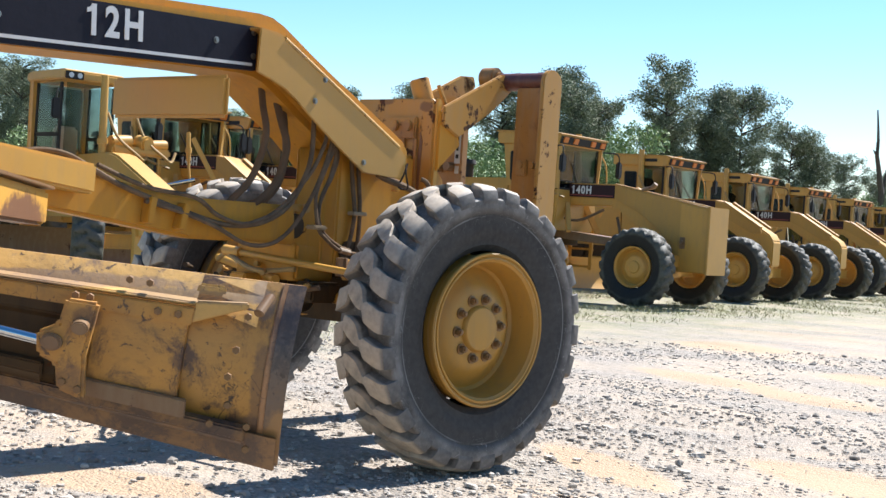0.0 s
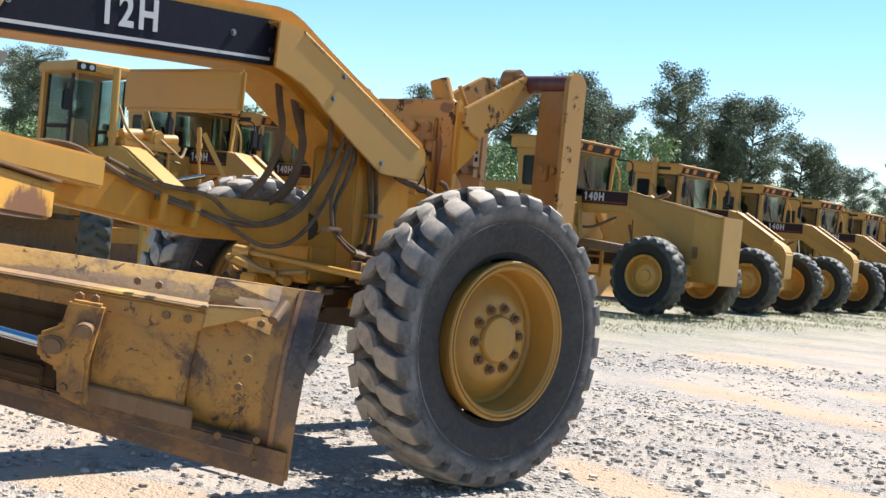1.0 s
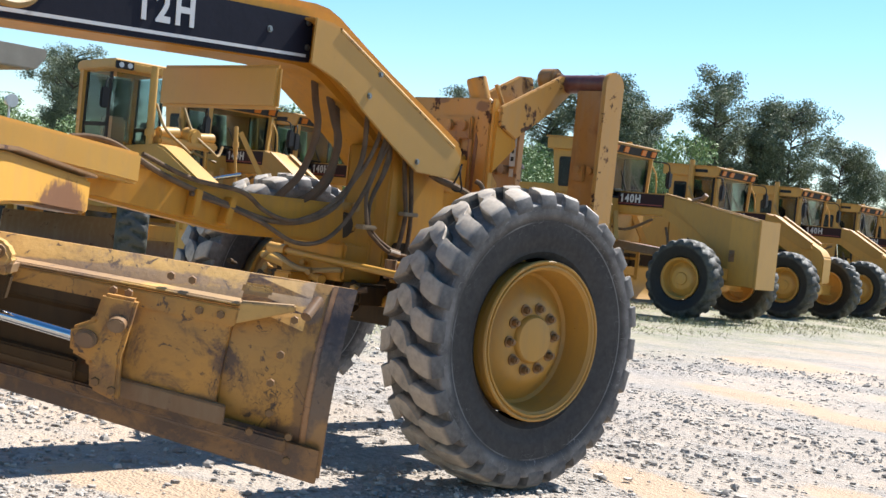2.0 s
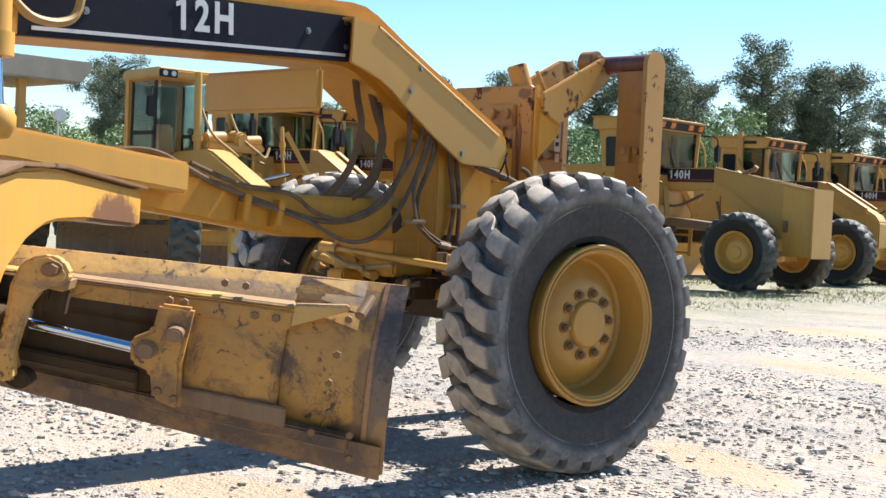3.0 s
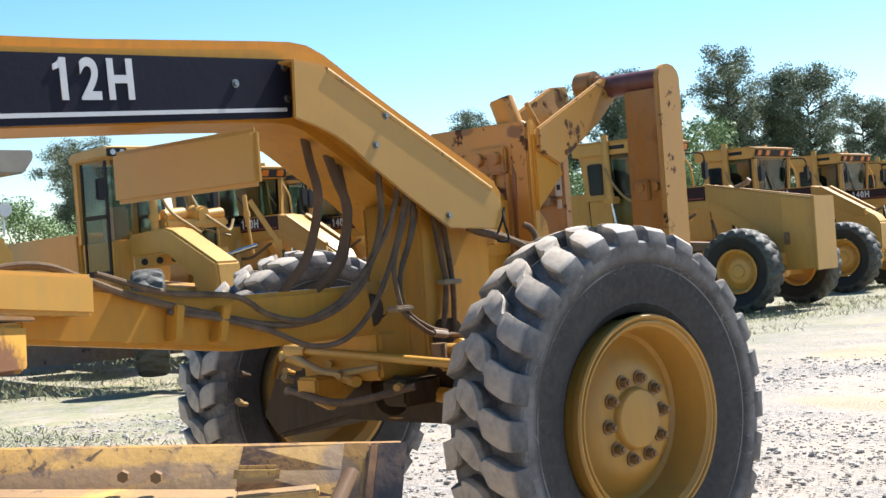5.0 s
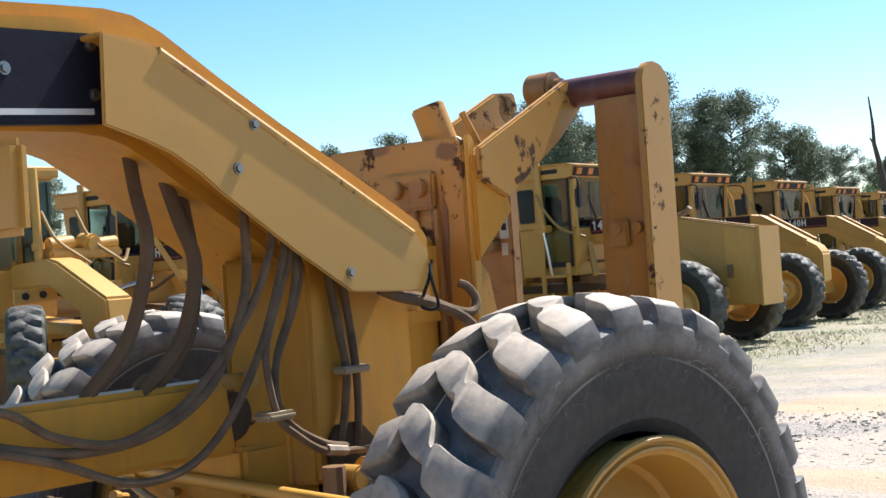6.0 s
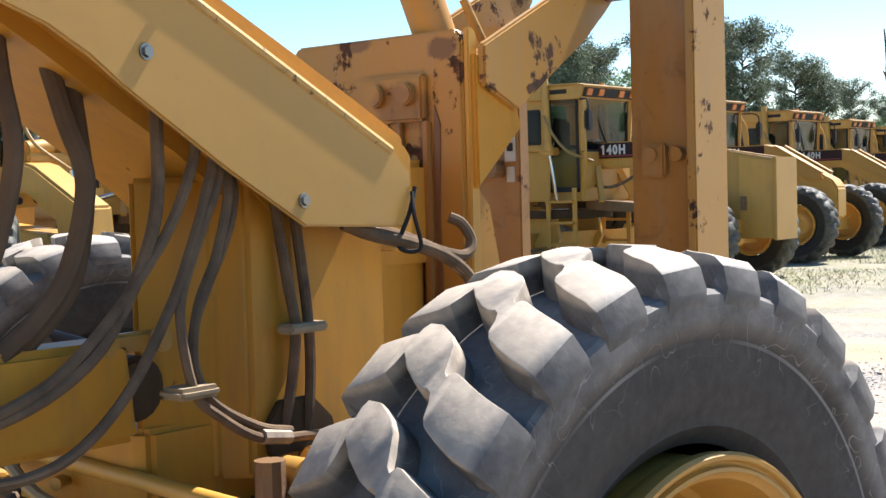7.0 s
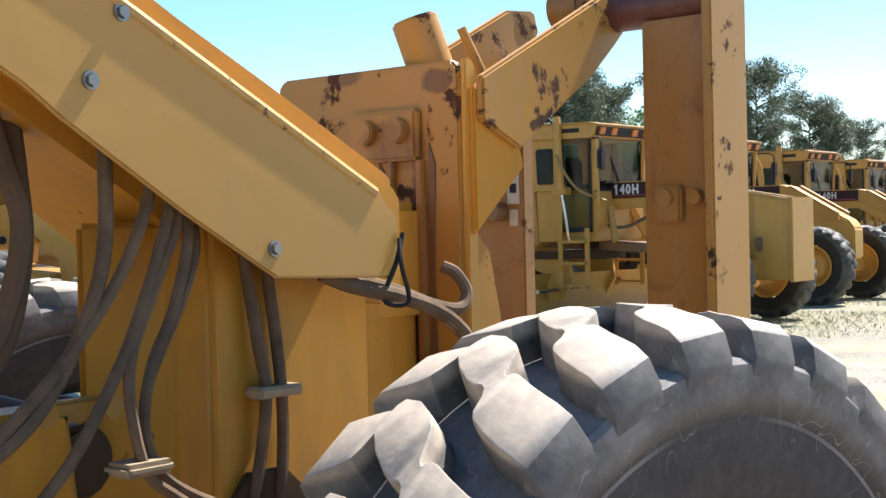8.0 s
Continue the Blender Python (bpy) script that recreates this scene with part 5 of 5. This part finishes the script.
    for k, (p, q) in enumerate((((-1.2, -0.24, 1.62), (-2.2, -0.4, 1.5)), ((-0.9, -0.26, 1.5), (-0.3, -0.5, 0.85)), ((-0.7, 0.26, 1.45), (-0.25, 0.5, 0.85)))):
        mid = ((p[0] + q[0]) / 2, (p[1] + q[1]) / 2, min(p[2], q[2]) - 0.1)
        part("hose", tube((p, mid, q), 0.025, 6, 5), m_hose, g)
    part("rear_frame", box(-7.9, -3.2, -0.38, 0.38, 0.85, 1.25, 0.03), m_far, g)
    for s in (-1, 1):
        part("hose", tube(((-2.50, s * 0.92, 2.5), (-2.30, s * 0.96, 2.2), (-2.1, s * 0.88, 1.95), (-1.9, s * 0.5, 1.80)), 0.022, 6, 5), m_hose_y, g)
    for s in (-1, 1):
        part("cover_lip", bar((-0.80, s * 0.225, 2.055), (0.08, s * 0.225, 1.55), 0.08, 0.03), m_far_pale, g)
        part("code_bar", box(-2.45, -2.15, s * 0.803 - 0.003, s * 0.803 + 0.003, 2.82, 2.885), m_dark, cab)
    if push_block:
        block = part("push_block", joined(prism([(-0.95, 2.07), (0.90, 1.74), (0.90, 0.62), (0.35, 0.62), (0.25, 1.1), (-0.6, 1.72)], -0.30, 0.30, 0.012), bar((0.35, -0.5, 0.8), (0.35, 0.5, 0.8), 0.12, 0.2)), m_far_pale, g, "big tan front push block")
        part("push_plate", box(0.90, 0.96, -0.36, 0.36, 0.60, 1.76, 0.01), m_far_pale, block)
        part("top_edge", bar((-0.95, -0.26, 2.085), (0.93, -0.26, 1.755), 0.09, 0.022), m_far_pale, block, "sunlit top edge")
        part("hose_coupling", joined(rod((-0.42, -0.28, 2.0), (-0.20, -0.28, 2.06), 0.035, seg=12, bev=0.006), rod((-0.22, -0.28, 2.05), (-0.16, -0.28, 2.12), 0.045, seg=10)), m_edge, block, "dark steel hose coupling")
        part("side_panel", prism([(0.38, 0.63), (0.90, 0.63), (0.90, 1.70), (0.38, 1.79)], -0.314, -0.298, 0.004), m_far, block, "bolted side panel")
        part("block_pin", joined(box(0.40, 0.50, -0.335, -0.300, 1.02, 1.22, 0.006), rod((0.45, -0.30, 1.14), (0.45, -0.38, 1.14), 0.03, seg=12)), m_edge, block)
    return g


def at_wheel(x, y, turn):
    """Pose of a parked grader whose right front wheel's outer face stands at x, y."""
    m = pose(x, y, 0, 0, 0, turn)
    return m @ Matrix.Translation((0, 1.2, 0))


g_a = far_grader(at_wheel(14.5, 8.12, -88.3), "yellow motor grader with front push block parked in a row", True)
g_b = far_grader(at_wheel(19.6, 8.85, -89.2), "weathered yellow motor grader parked in a row on gravel", False)
for x, y in ((25.1, 9.7), (31.0, 10.8), (37.2, 12.0), (43.5, 13.2)):
    copy_thing(g_b, at_wheel(x, y, -89.5))
copy_thing(g_b, at_wheel(12.0, 13.6, -88.5))
copy_thing(g_b, at_wheel(9.4, 13.0, -88.5))


def canopy_machine(m):
    """A parked machine under a flat canopy, mostly hidden behind the graders."""
    g = thing("road_roller", m, "parked yellow road roller under a flat tan canopy", "road roller")
    hood = part("hood", prism([(-1.4, 0.75), (1.15, 0.75), (1.15, 1.62), (1.02, 1.85), (0.72, 2.05), (-1.4, 2.02)], 0.0, 1.5, 0.03), m_far, g, "yellow hood")
    part("canopy", prism([(-1.7, 2.72), (1.2, 2.72), (1.36, 2.92), (1.36, 3.04), (-1.7, 3.04)], -0.3, 1.7, 0.02), m_canopy, g, "flat tan canopy roof")
    part("canopy_rib", bar((1.24, -0.25, 2.82), (1.24, 1.65, 2.82), 0.05, 0.12), m_dark, g)
    for x in (0.42, -1.2):
        for y in (0.0, 1.4):
            part("canopy_post", bar((x, y, 1.95), (x, y, 2.76), 0.10, 0.10, up=(1, 0, 0)), m_far, g)
    for x in (0.15, 1.05):
        part("work_lamp", joined(rod((x, -0.02, 2.26), (x, 0.10, 2.26), 0.10, 0.07, seg=20, bev=0.006), rod((x, 0.05, 1.9), (x, 0.05, 2.2), 0.018, seg=8)), m_lamp, g, "round white work lamp")
    part("roller_drum", rod((-0.2, 0.05, 0.66), (-0.2, 1.45, 0.66), 0.64, seg=40, bev=0.02), m_edge, g, "worn steel roller drum")
    part("drum_frame", joined(box(-0.95, 0.7, -0.03, 0.05, 0.55, 0.78, 0.015), box(-0.95, 0.7, 1.45, 1.53, 0.55, 0.78, 0.015)), m_far, g)


canopy_machine(pose(4.4, 13.9, 0.0))


def rack_grader(m):
    """An older grader with a narrow cab, open lift gear and a rack in front; front towards local +x."""
    g = thing("motor_grader", m, "older yellow motor grader with narrow cab and front rack", "motor grader", "parked motor graders")
    for x, y, flip in ((0, -1.03, False), (0, 1.03, True), (-5.1, -1.03, False), (-5.1, 1.03, True), (-6.6, -1.03, False), (-6.6, 1.03, True)):
        far_wheel(g, pose(x, y, 0.66, 0, 0, -30 if x == 0 else 0), flip)
    part("front_frame", prism([(-2.2, 1.80), (-1.0, 1.86), (-0.8, 1.82), (0.25, 1.35), (0.32, 0.75), (-0.25, 0.75), (-0.35, 1.2), (-1.0, 1.52), (-2.2, 1.48)], -0.18, 0.18, 0.03), m_far, g)
    part("front_axle", joined(bar((0, -0.85, 0.62), (0, 0.85, 0.62), 0.22, 0.2, 0.02), box(-0.2, 0.22, -0.2, 0.2, 0.5, 0.9, 0.03)), m_far, g)
    part("drawbar", prism([(-2.9, 1.25), (-0.4, 1.05), (-0.3, 0.92), (-2.9, 1.08)], -0.25, 0.25, 0.02), m_far, g)
    part("circle", moved(lathe([(0.55, -0.06), (0.76, -0.06), (0.76, 0.06), (0.55, 0.06), (0.55, -0.06)], 36), pose(-2.0, 0, 0.95, 90, 0, 0)), m_far, g)
    cb = [(0.12 * (1 - (2 * k / 8 - 1) ** 2) - 0.08, 0.12 + 0.60 * k / 8) for k in range(9)]
    part("blade", moved(prism([(-o, z) for o, z in cb] + [(-o - 0.025, z) for o, z in reversed(cb)], -1.75, 1.75), pose(-2.0, 0, 0, 0, 0, -14)), m_edge, g, "curved worn grader blade")
    # lift gear in front of the cab
    saddle = part("lift_saddle", joined(box(-1.55, -1.20, 0.0, 1.0, 1.86, 1.98, 0.03), rod((-1.38, 0.05, 2.02), (-1.38, 0.40, 2.06), 0.10, seg=18, bev=0.02), rod((-1.44, 0.55, 2.05), (-1.20, 0.60, 2.02), 0.13, seg=18, bev=0.03),
                                            rod((-1.40, 0.70, 2.02), (-1.38, 1.02, 2.05), 0.085, seg=16, bev=0.02), box(-1.50, -1.25, 0.02, 0.20, 1.45, 1.95, 0.03)), m_far, g, "bulky yellow lift saddle with round bosses")
    for y, low, high, r in ((-0.08, 1.70, 2.98, 0.055), (1.42, 1.85, 2.30, 0.035)):
        jack = part("lift_cylinder", joined(rod((-1.35, y, low), (-1.40, y, high), r, seg=16, bev=0.01), rod((-1.36, y, 1.96), (-1.37, y, 2.08), r * 1.4, seg=16, bev=0.02)), m_far, g, "upright yellow lift cylinder")
        part("rod", rod((-1.30, y + 0.02, 1.45), (-1.35, y, low), 0.022, seg=10), m_far, jack)
    for y in (0.25, 0.72):
        part("hose", tube(((-1.40, y - 0.25, 2.45), (-1.25, y - 0.15, 2.10), (-1.18, y + 0.15, 1.86), (-1.22, y + 0.3, 1.80), (-1.30, y + 0.42, 1.95)), 0.022, 7, 6), m_hose_y, g, "yellow hydraulic hose")
    part("strut", bar((-1.1, 1.30, 2.2), (-0.9, 1.62, 1.55), 0.09, 0.07), m_far, g)
    holes = part("link_bar", bar((-1.15, -0.55, 1.42), (-1.05, 0.85, 1.48), 0.05, 0.16), m_far, g, "yellow link bar with round holes")
    for k in range(6):
        part("hole", rod((-1.118 + 0.017 * k, -0.42 + 0.22 * k, 1.425 + 0.009 * k), (-1.095 + 0.017 * k, -0.42 + 0.22 * k, 1.425 + 0.009 * k), 0.045, seg=14), m_dark, holes)
    part("steer_rod", rod((-0.9, 0.1, 1.30), (-0.4, 0.9, 1.55), 0.03, seg=10), m_chrome, g)
    # narrow cab
    cab = part("cab_base", prism([(-2.78, 1.15), (-1.90, 1.15), (-1.88, 1.75), (-2.80, 1.75)], -0.43, 0.43, 0.015), m_far, g, "yellow narrow cab base")
    for s in (-1, 1):
        part("corner_post", bar((-1.90, s * 0.43, 1.74), (-1.90, s * 0.43, 2.90), 0.06, 0.06), m_far, cab)
        part("corner_post", bar((-2.77, s * 0.43, 1.74), (-2.80, s * 0.43, 2.90), 0.09, 0.10), m_far, cab)
        part("door_frame", joined(box(-2.70, -2.65, s * 0.435 - 0.012, s * 0.435 + 0.012, 1.30, 2.86, 0.004), box(-2.02, -1.95, s * 0.435 - 0.012, s * 0.435 + 0.012, 1.30, 2.86, 0.004), box(-2.70, -1.95, s * 0.435 - 0.012, s * 0.435 + 0.012, 1.26, 1.34, 0.004), box(-2.70, -1.95, s * 0.435 - 0.012, s * 0.435 + 0.012, 2.06, 2.12, 0.004)), m_dark, cab, "black door frame")
        part("door_glass", box(-2.66, -2.0, s * 0.43 - 0.004, s * 0.43 + 0.004, 1.34, 2.86), m_glass, cab, "greenish cab door glass").visible_shadow = False
    part("front_glass", box(-1.906, -1.898, -0.40, 0.40, 1.76, 2.86), m_glass, cab, "greenish windscreen").visible_shadow = False
    part("rear_glass", box(-2.80, -2.79, -0.38, 0.38, 1.9, 2.84), m_glass, cab).visible_shadow = False
    part("roof", prism([(-2.92, 2.88), (-2.93, 2.98), (-2.85, 3.03), (-1.86, 3.05), (-1.78, 3.02), (-1.78, 2.90)], -0.50, 0.50, 0.02), m_far, cab, "yellow cab roof")
    lamps = part("lamp_box", box(-1.80, -1.74, -0.50, -0.22, 2.90, 3.01, 0.008), m_dark, cab, "dark lamp box at the roof corner")
    for y in (-0.43, -0.29):
        part("lens", rod((-1.745, y, 2.955), (-1.735, y, 2.955), 0.04, seg=14), m_lamp, lamps)
    part("seat", joined(box(-2.55, -2.25, -0.2, 0.2, 1.6, 1.75, 0.04), box(-2.63, -2.53, -0.2, 0.2, 1.7, 2.25, 0.04)), m_canopy, cab)
    part("mirror", joined(tube(((-1.88, -0.46, 2.75), (-1.75, -0.62, 2.72), (-1.72, -0.66, 2.6)), 0.012, 6, 4), box(-1.75, -1.70, -0.73, -0.59, 2.30, 2.60, 0.02)), m_dark, cab, "black mirror on a bent arm")
    part("engine_hood", prism([(-6.9, 1.10), (-6.95, 1.75), (-6.8, 1.85), (-2.85, 1.90), (-2.80, 1.10)], -0.48, 0.48, 0.04), m_far, g, "yellow engine hood")
    part("rear_frame", box(-6.9, -1.9, -0.34, 0.34, 0.80, 1.16, 0.03), m_far, g)
    rack = part("front_rack", bar((1.05, 0.15, 0.80), (1.05, -0.95, 0.80), 0.12, 0.14), m_far, g, "yellow front rack")
    part("rack_foot", rod((1.05, -0.95, 0.12), (1.05, 0.15, 0.12), 0.05, seg=12), m_far, rack)
    part("rack_arm", bar((0.3, -0.35, 0.82), (1.05, -0.35, 0.82), 0.2, 0.16), m_far, rack)
    for y, w in ((-0.92, 0.11), (-0.70, 0.15), (-0.22, 0.10), (0.08, 0.10)):
        part("rack_tine", bar((1.05, y, 0.06), (1.02, y, 0.86), w, 0.07, up=(1, 0, 0)), m_far, rack)
    part("rack_brace", bar((1.08, -0.22, 0.18), (1.06, -0.60, 0.76), 0.05, 0.05), m_far, rack)
    return g


rack_grader(pose(6.85, 11.17, 0, 0, 0, -95))


# ---- trees ----
def card_cloud(centres, per, size, spread, rnd, flat=1.0, name="crown"):
    """Many small leaf triangles round the given points, as one mesh."""
    C = np.repeat(np.array(centres, float), per, axis=0)
    n = len(C)
    u = rnd.normal(0, 1, (n, 3))
    u *= rnd.uniform(0, 1, (n, 1)) ** 0.5 / np.linalg.norm(u, axis=1, keepdims=True)
    C = C + u * np.array([spread, spread, spread * flat])
    a, b = rnd.normal(0, 1, (n, 3)), rnd.normal(0, 1, (n, 3))
    a /= np.linalg.norm(a, axis=1, keepdims=True)
    b -= a * (a * b).sum(1, keepdims=True)
    b /= np.linalg.norm(b, axis=1, keepdims=True)
    s = size * rnd.uniform(0.6, 1.4, (n, 1))
    V = np.stack([C - a * s, C + a * s * 0.9 + b * s * 0.4, C + b * s * 1.1], 1).reshape(-1, 3)
    me = bpy.data.meshes.new(name)
    me.from_pydata(V.tolist(), [], np.arange(3 * n).reshape(-1, 3).tolist())
    return me


def pine(m, h, width, seed, label):
    rnd = np.random.RandomState(seed)
    t = thing("pine_tree", m, label, "tree", "trees behind the yard")
    bend = rnd.uniform(-0.02, 0.02, 2) * h
    pts = [(bend[0] * (z / h) ** 2, bend[1] * (z / h) ** 2, z) for z in np.linspace(0, h * 0.97, 7)]
    bms, clumps = [], []
    for p, q, k in zip(pts, pts[1:], range(6)):
        bms.append(rod(p, q, h * 0.016 * (1 - k / 6.6), h * 0.016 * (1 - (k + 1) / 6.6), seg=8))
    start = rnd.uniform(0.30, 0.42)
    limbs = int(24 + width * 3)
    for k in range(limbs):
        f = start + (0.99 - start) * (k + rnd.uniform(0, 1)) / limbs
        z = h * f
        a = rnd.uniform(0, 2 * math.pi)
        shape = math.sin(math.pi * min(1, (1.04 - f) / (1.04 - start)) ** 0.75) * 0.85 + 0.15
        L = width * 0.5 * shape * rnd.uniform(0.55, 1.1)
        o = np.array([bend[0] * f * f, bend[1] * f * f, z])
        tip = o + np.array([math.cos(a) * L, math.sin(a) * L, L * rnd.uniform(0.15, 0.75)])
        bms.append(rod(tuple(o), tuple(tip), h * 0.006, h * 0.0018, seg=5))
        for j in range(7):
            clumps.append(o + (tip - o) * rnd.uniform(0.30, 1.15) + rnd.normal(0, 0.30, 3))
    part("trunk", joined(*bms), m_bark, t)
    part("crown", card_cloud(clumps, 85, 0.105, 0.80, rnd, 0.75), m_pine, t, smooth=False)
    return t


def broadleaf(m, h, width, seed, label, mat=None):
    rnd = np.random.RandomState(seed)
    t = thing("leafy_tree", m, label, "tree", "trees behind the yard")
    bms, clumps = [rod((0, 0, 0), (0.1, 0, h * 0.5), h * 0.02, h * 0.012, seg=8)], []
    for k in range(46):
        u = rnd.normal(0, 1, 3)
        u /= np.linalg.norm(u)
        r = rnd.uniform(0.45, 1.0)
        c = np.array([u[0] * width * 0.5 * r, u[1] * width * 0.5 * r, h * 0.58 + u[2] * h * 0.40 * r])
        clumps.append(c)
        if k % 3 == 0:
            bms.append(rod((0.05, 0, h * 0.35), tuple(c), h * 0.006, h * 0.0015, seg=5))
    part("trunk", joined(*bms), m_bark, t)
    part("crown", card_cloud(clumps, 190, 0.14, 0.15 * width, rnd, 0.8), mat or m_leaf, t, smooth=False)
    return t


pines = [pine(pose(94.5, 54.4, 0), 15.6, 7.0, 1, "tall dark green pine with an uneven crown"), pine(pose(100.7, 53.5, 0), 14.2, 6.3, 2, "dense dark green pine tree"),
         pine(pose(100.2, 50.2, 0), 14.0, 7.4, 3, "open-crowned pine with sky showing through"), pine(pose(87.0, 66.3, 0), 13.4, 6.0, 4, "slim dark green pine")]
spread_rnd = random.Random(11)
for k, x, y, s in ((0, 43.7, 72.3, 0.62), (2, 51.9, 79.8, 0.68), (3, 46.4, 77.5, 0.72), (1, 89.6, 87.8, 0.95), (3, 90.1, 62.8, 1.10), (1, 86.3, 58.0, 0.93), (1, 90.3, 58.6, 0.86),
                   (2, 108.4, 49.4, 0.84), (1, 111.0, 48.2, 0.75), (0, 117.0, 47.8, 0.64), (1, 120.1, 45.4, 0.62), (3, 123.1, 44.0, 0.66), (2, 127.1, 42.5, 0.7), (1, 97.9, 57.0, 0.86),
                   (0, 82.6, 72.7, 0.8), (1, 76.4, 79.6, 0.66), (3, 68.4, 78.4, 0.66), (2, 60.4, 80.3, 0.66), (0, 34.4, 78.8, 0.62), (1, 26.4, 80.6, 0.6), (3, 18.4, 82.5, 0.7),
                   (0, 134.2, 40.7, 0.7), (2, 141.3, 35.8, 0.75), (1, 147.4, 28.9, 0.8), (3, 104.4, 55.1, 0.8)):
    c = copy_thing(pines[k], pose(x, y, 0, 0, 0, spread_rnd.uniform(0, 360)) @ Matrix.Diagonal((s, s, s, 1)))
    c.scale = (s, s, s)
leafy = [broadleaf(pose(75.7, 46.8, 0), 9.4, 8.0, 21, "bright green leafy tree behind the yard"), broadleaf(pose(61.3, 71.6, 0), 8.6, 8.5, 22, "dull green leafy tree behind the yard")]
for k, x, y, s in ((1, 68.7, 63.4, 0.95), (0, 54.4, 70.8, 0.78), (0, 35.4, 66.0, 0.66), (1, 28.7, 66.7, 0.62), (0, 42.6, 68.9, 0.60), (1, 82.8, 62.2, 0.95), (0, 93.8, 61.9, 0.9), (1, 88.2, 33.2, 0.62),
                   (0, 92.4, 30.9, 0.6), (1, 79.5, 51.6, 0.95), (0, 70.9, 56.5, 0.85), (1, 95.0, 48.9, 0.7), (0, 102.1, 46.1, 0.7), (1, 109.1, 44.2, 0.62), (0, 116.2, 41.3, 0.6), (1, 48.5, 76.0, 0.7),
                   (0, 21.6, 70.5, 0.62), (1, 88.9, 55.8, 0.75), (0, 105.9, 52.1, 0.7), (1, 58.7, 65.2, 0.7), (0, 123.2, 37.5, 0.6), (1, 130.3, 32.6, 0.65), (0, 137.4, 26.7, 0.7)):
    c = copy_thing(leafy[k], pose(x, y, 0, 0, 0, spread_rnd.uniform(0, 360)))
    c.scale = (s * 1.15, s * 1.15, s)


def dead_tree(m):
    t = thing("dead_tree", m, "bare grey dead tree with broken limbs", "tree")
    line = [(0, 0, 0), (0.1, 0, 3.5), (-0.1, 0, 6.0), (-0.55, 0.1, 7.6), (-0.95, 0.2, 8.8), (-0.92, 0.2, 10.0), (-1.15, 0.2, 11.2), (-1.45, 0.2, 12.3)]
    part("trunk", joined(*[rod(p, q, 0.30 - 0.035 * k, 0.265 - 0.035 * k, seg=8) for k, (p, q) in enumerate(zip(line, line[1:]))]), m_bark, t)
    part("limb", joined(rod((0, 0, 5.4), (0.6, 0.1, 6.5), 0.16, 0.12, seg=7), rod((0.6, 0.1, 6.45), (0.85, 0.1, 7.9), 0.12, 0.05, seg=7)), m_bark, t)
    part("limb", rod((-0.9, 0.2, 8.7), (-1.7, 0.2, 9.2), 0.10, 0.05, seg=7), m_bark, t)


dead_tree(pose(95.6, 35.7, 0))


# ---- loose stones and grass ----
def scatter_stones():
    rnd = np.random.RandomState(7)
    ring = [(math.cos(a), math.sin(a)) for a in np.linspace(0, 2 * math.pi, 6)[:5]]
    base = np.array([(c, q, -0.15) for c, q in ring] + [(0.88 * c, 0.88 * q, 0.36) for c, q in ring] + [(0.1, 0.05, 0.62)])
    tri = np.array([t for k in range(5) for t in ((k, (k + 1) % 5, 5 + k), ((k + 1) % 5, 5 + (k + 1) % 5, 5 + k), (5 + k, 5 + (k + 1) % 5, 10))])
    V, F = [], []
    n = 0
    for k in range(95000):
        u = rnd.uniform(0, 1)
        d = 1.2 + 12 * u ** 1.25
        a = radians(rnd.uniform(-5, 75))
        x, y = -4.9 + d * math.cos(a) * 1.2, -3.6 + d * math.sin(a)
        cover = noise.noise((x * 1.1, y * 0.5, 2)) + 0.6 * noise.noise((x * 3.1, y * 1.9, 7))
        if cover < rnd.uniform(-0.75, 0.55):
            continue
        if rnd.uniform(0, 1) < 0.9 and any(math.hypot(((x - bx) * math.cos(w) + (y - by) * math.sin(w)) / hx, ((y - by) * math.cos(w) - (x - bx) * math.sin(w)) / hy) < 1 for bx, by, hx, hy, w in BARE_SPOTS):
            continue
        s = min(0.030, 0.004 + rnd.exponential(0.0048))
        c, q = math.cos(k), math.sin(k)
        v = base * rnd.uniform(0.7, 1.3, (11, 1)) * rnd.uniform(0.65, 1.35, (1, 3)) * s
        v = v @ np.array([[c, q, 0], [-q, c, 0], [0, 0, 1]])
        V.append(v + np.array([x, y, 0.0]))
        F.append(tri + n)
        n += 11
    me = bpy.data.meshes.new("gravel")
    me.from_pydata(np.concatenate(V).tolist(), [], np.concatenate(F).tolist())
    return tagged(part("gravel", me, m_stone, smooth=False), "loose pale grey gravel stones on the yard", "gravel", kind="stuff")


def scatter_grass():
    rnd = np.random.RandomState(9)
    n = 90000
    x = -2 + 62 * rnd.uniform(0, 1, n) ** 1.3
    y = 4.9 + x * 0.03 + rnd.gamma(2.4, 2.2, n)
    keep = np.array([noise.noise((a * 0.5, b * 0.5, 5)) > -0.08 for a, b in zip(x, y)])
    x, y = x[keep], y[keep]
    n = len(x)
    a = rnd.uniform(0, 6.28, n)
    h, w = rnd.uniform(0.02, 0.075, n), 0.006
    lean = rnd.normal(0, 0.05, (n, 2))
    V = np.stack([np.stack([x - np.cos(a) * w, y - np.sin(a) * w, 0 * x], 1), np.stack([x + np.cos(a) * w, y + np.sin(a) * w, 0 * x], 1), np.stack([x + lean[:, 0], y + lean[:, 1], h], 1)], 1).reshape(-1, 3)
    me = bpy.data.meshes.new("grass")
    me.from_pydata(V.tolist(), [], np.arange(3 * n).reshape(-1, 3).tolist())
    return tagged(part("grass", me, m_grass, smooth=False), "thin dry grass growing through the gravel", "grass", kind="stuff")


scatter_stones()
scatter_grass()
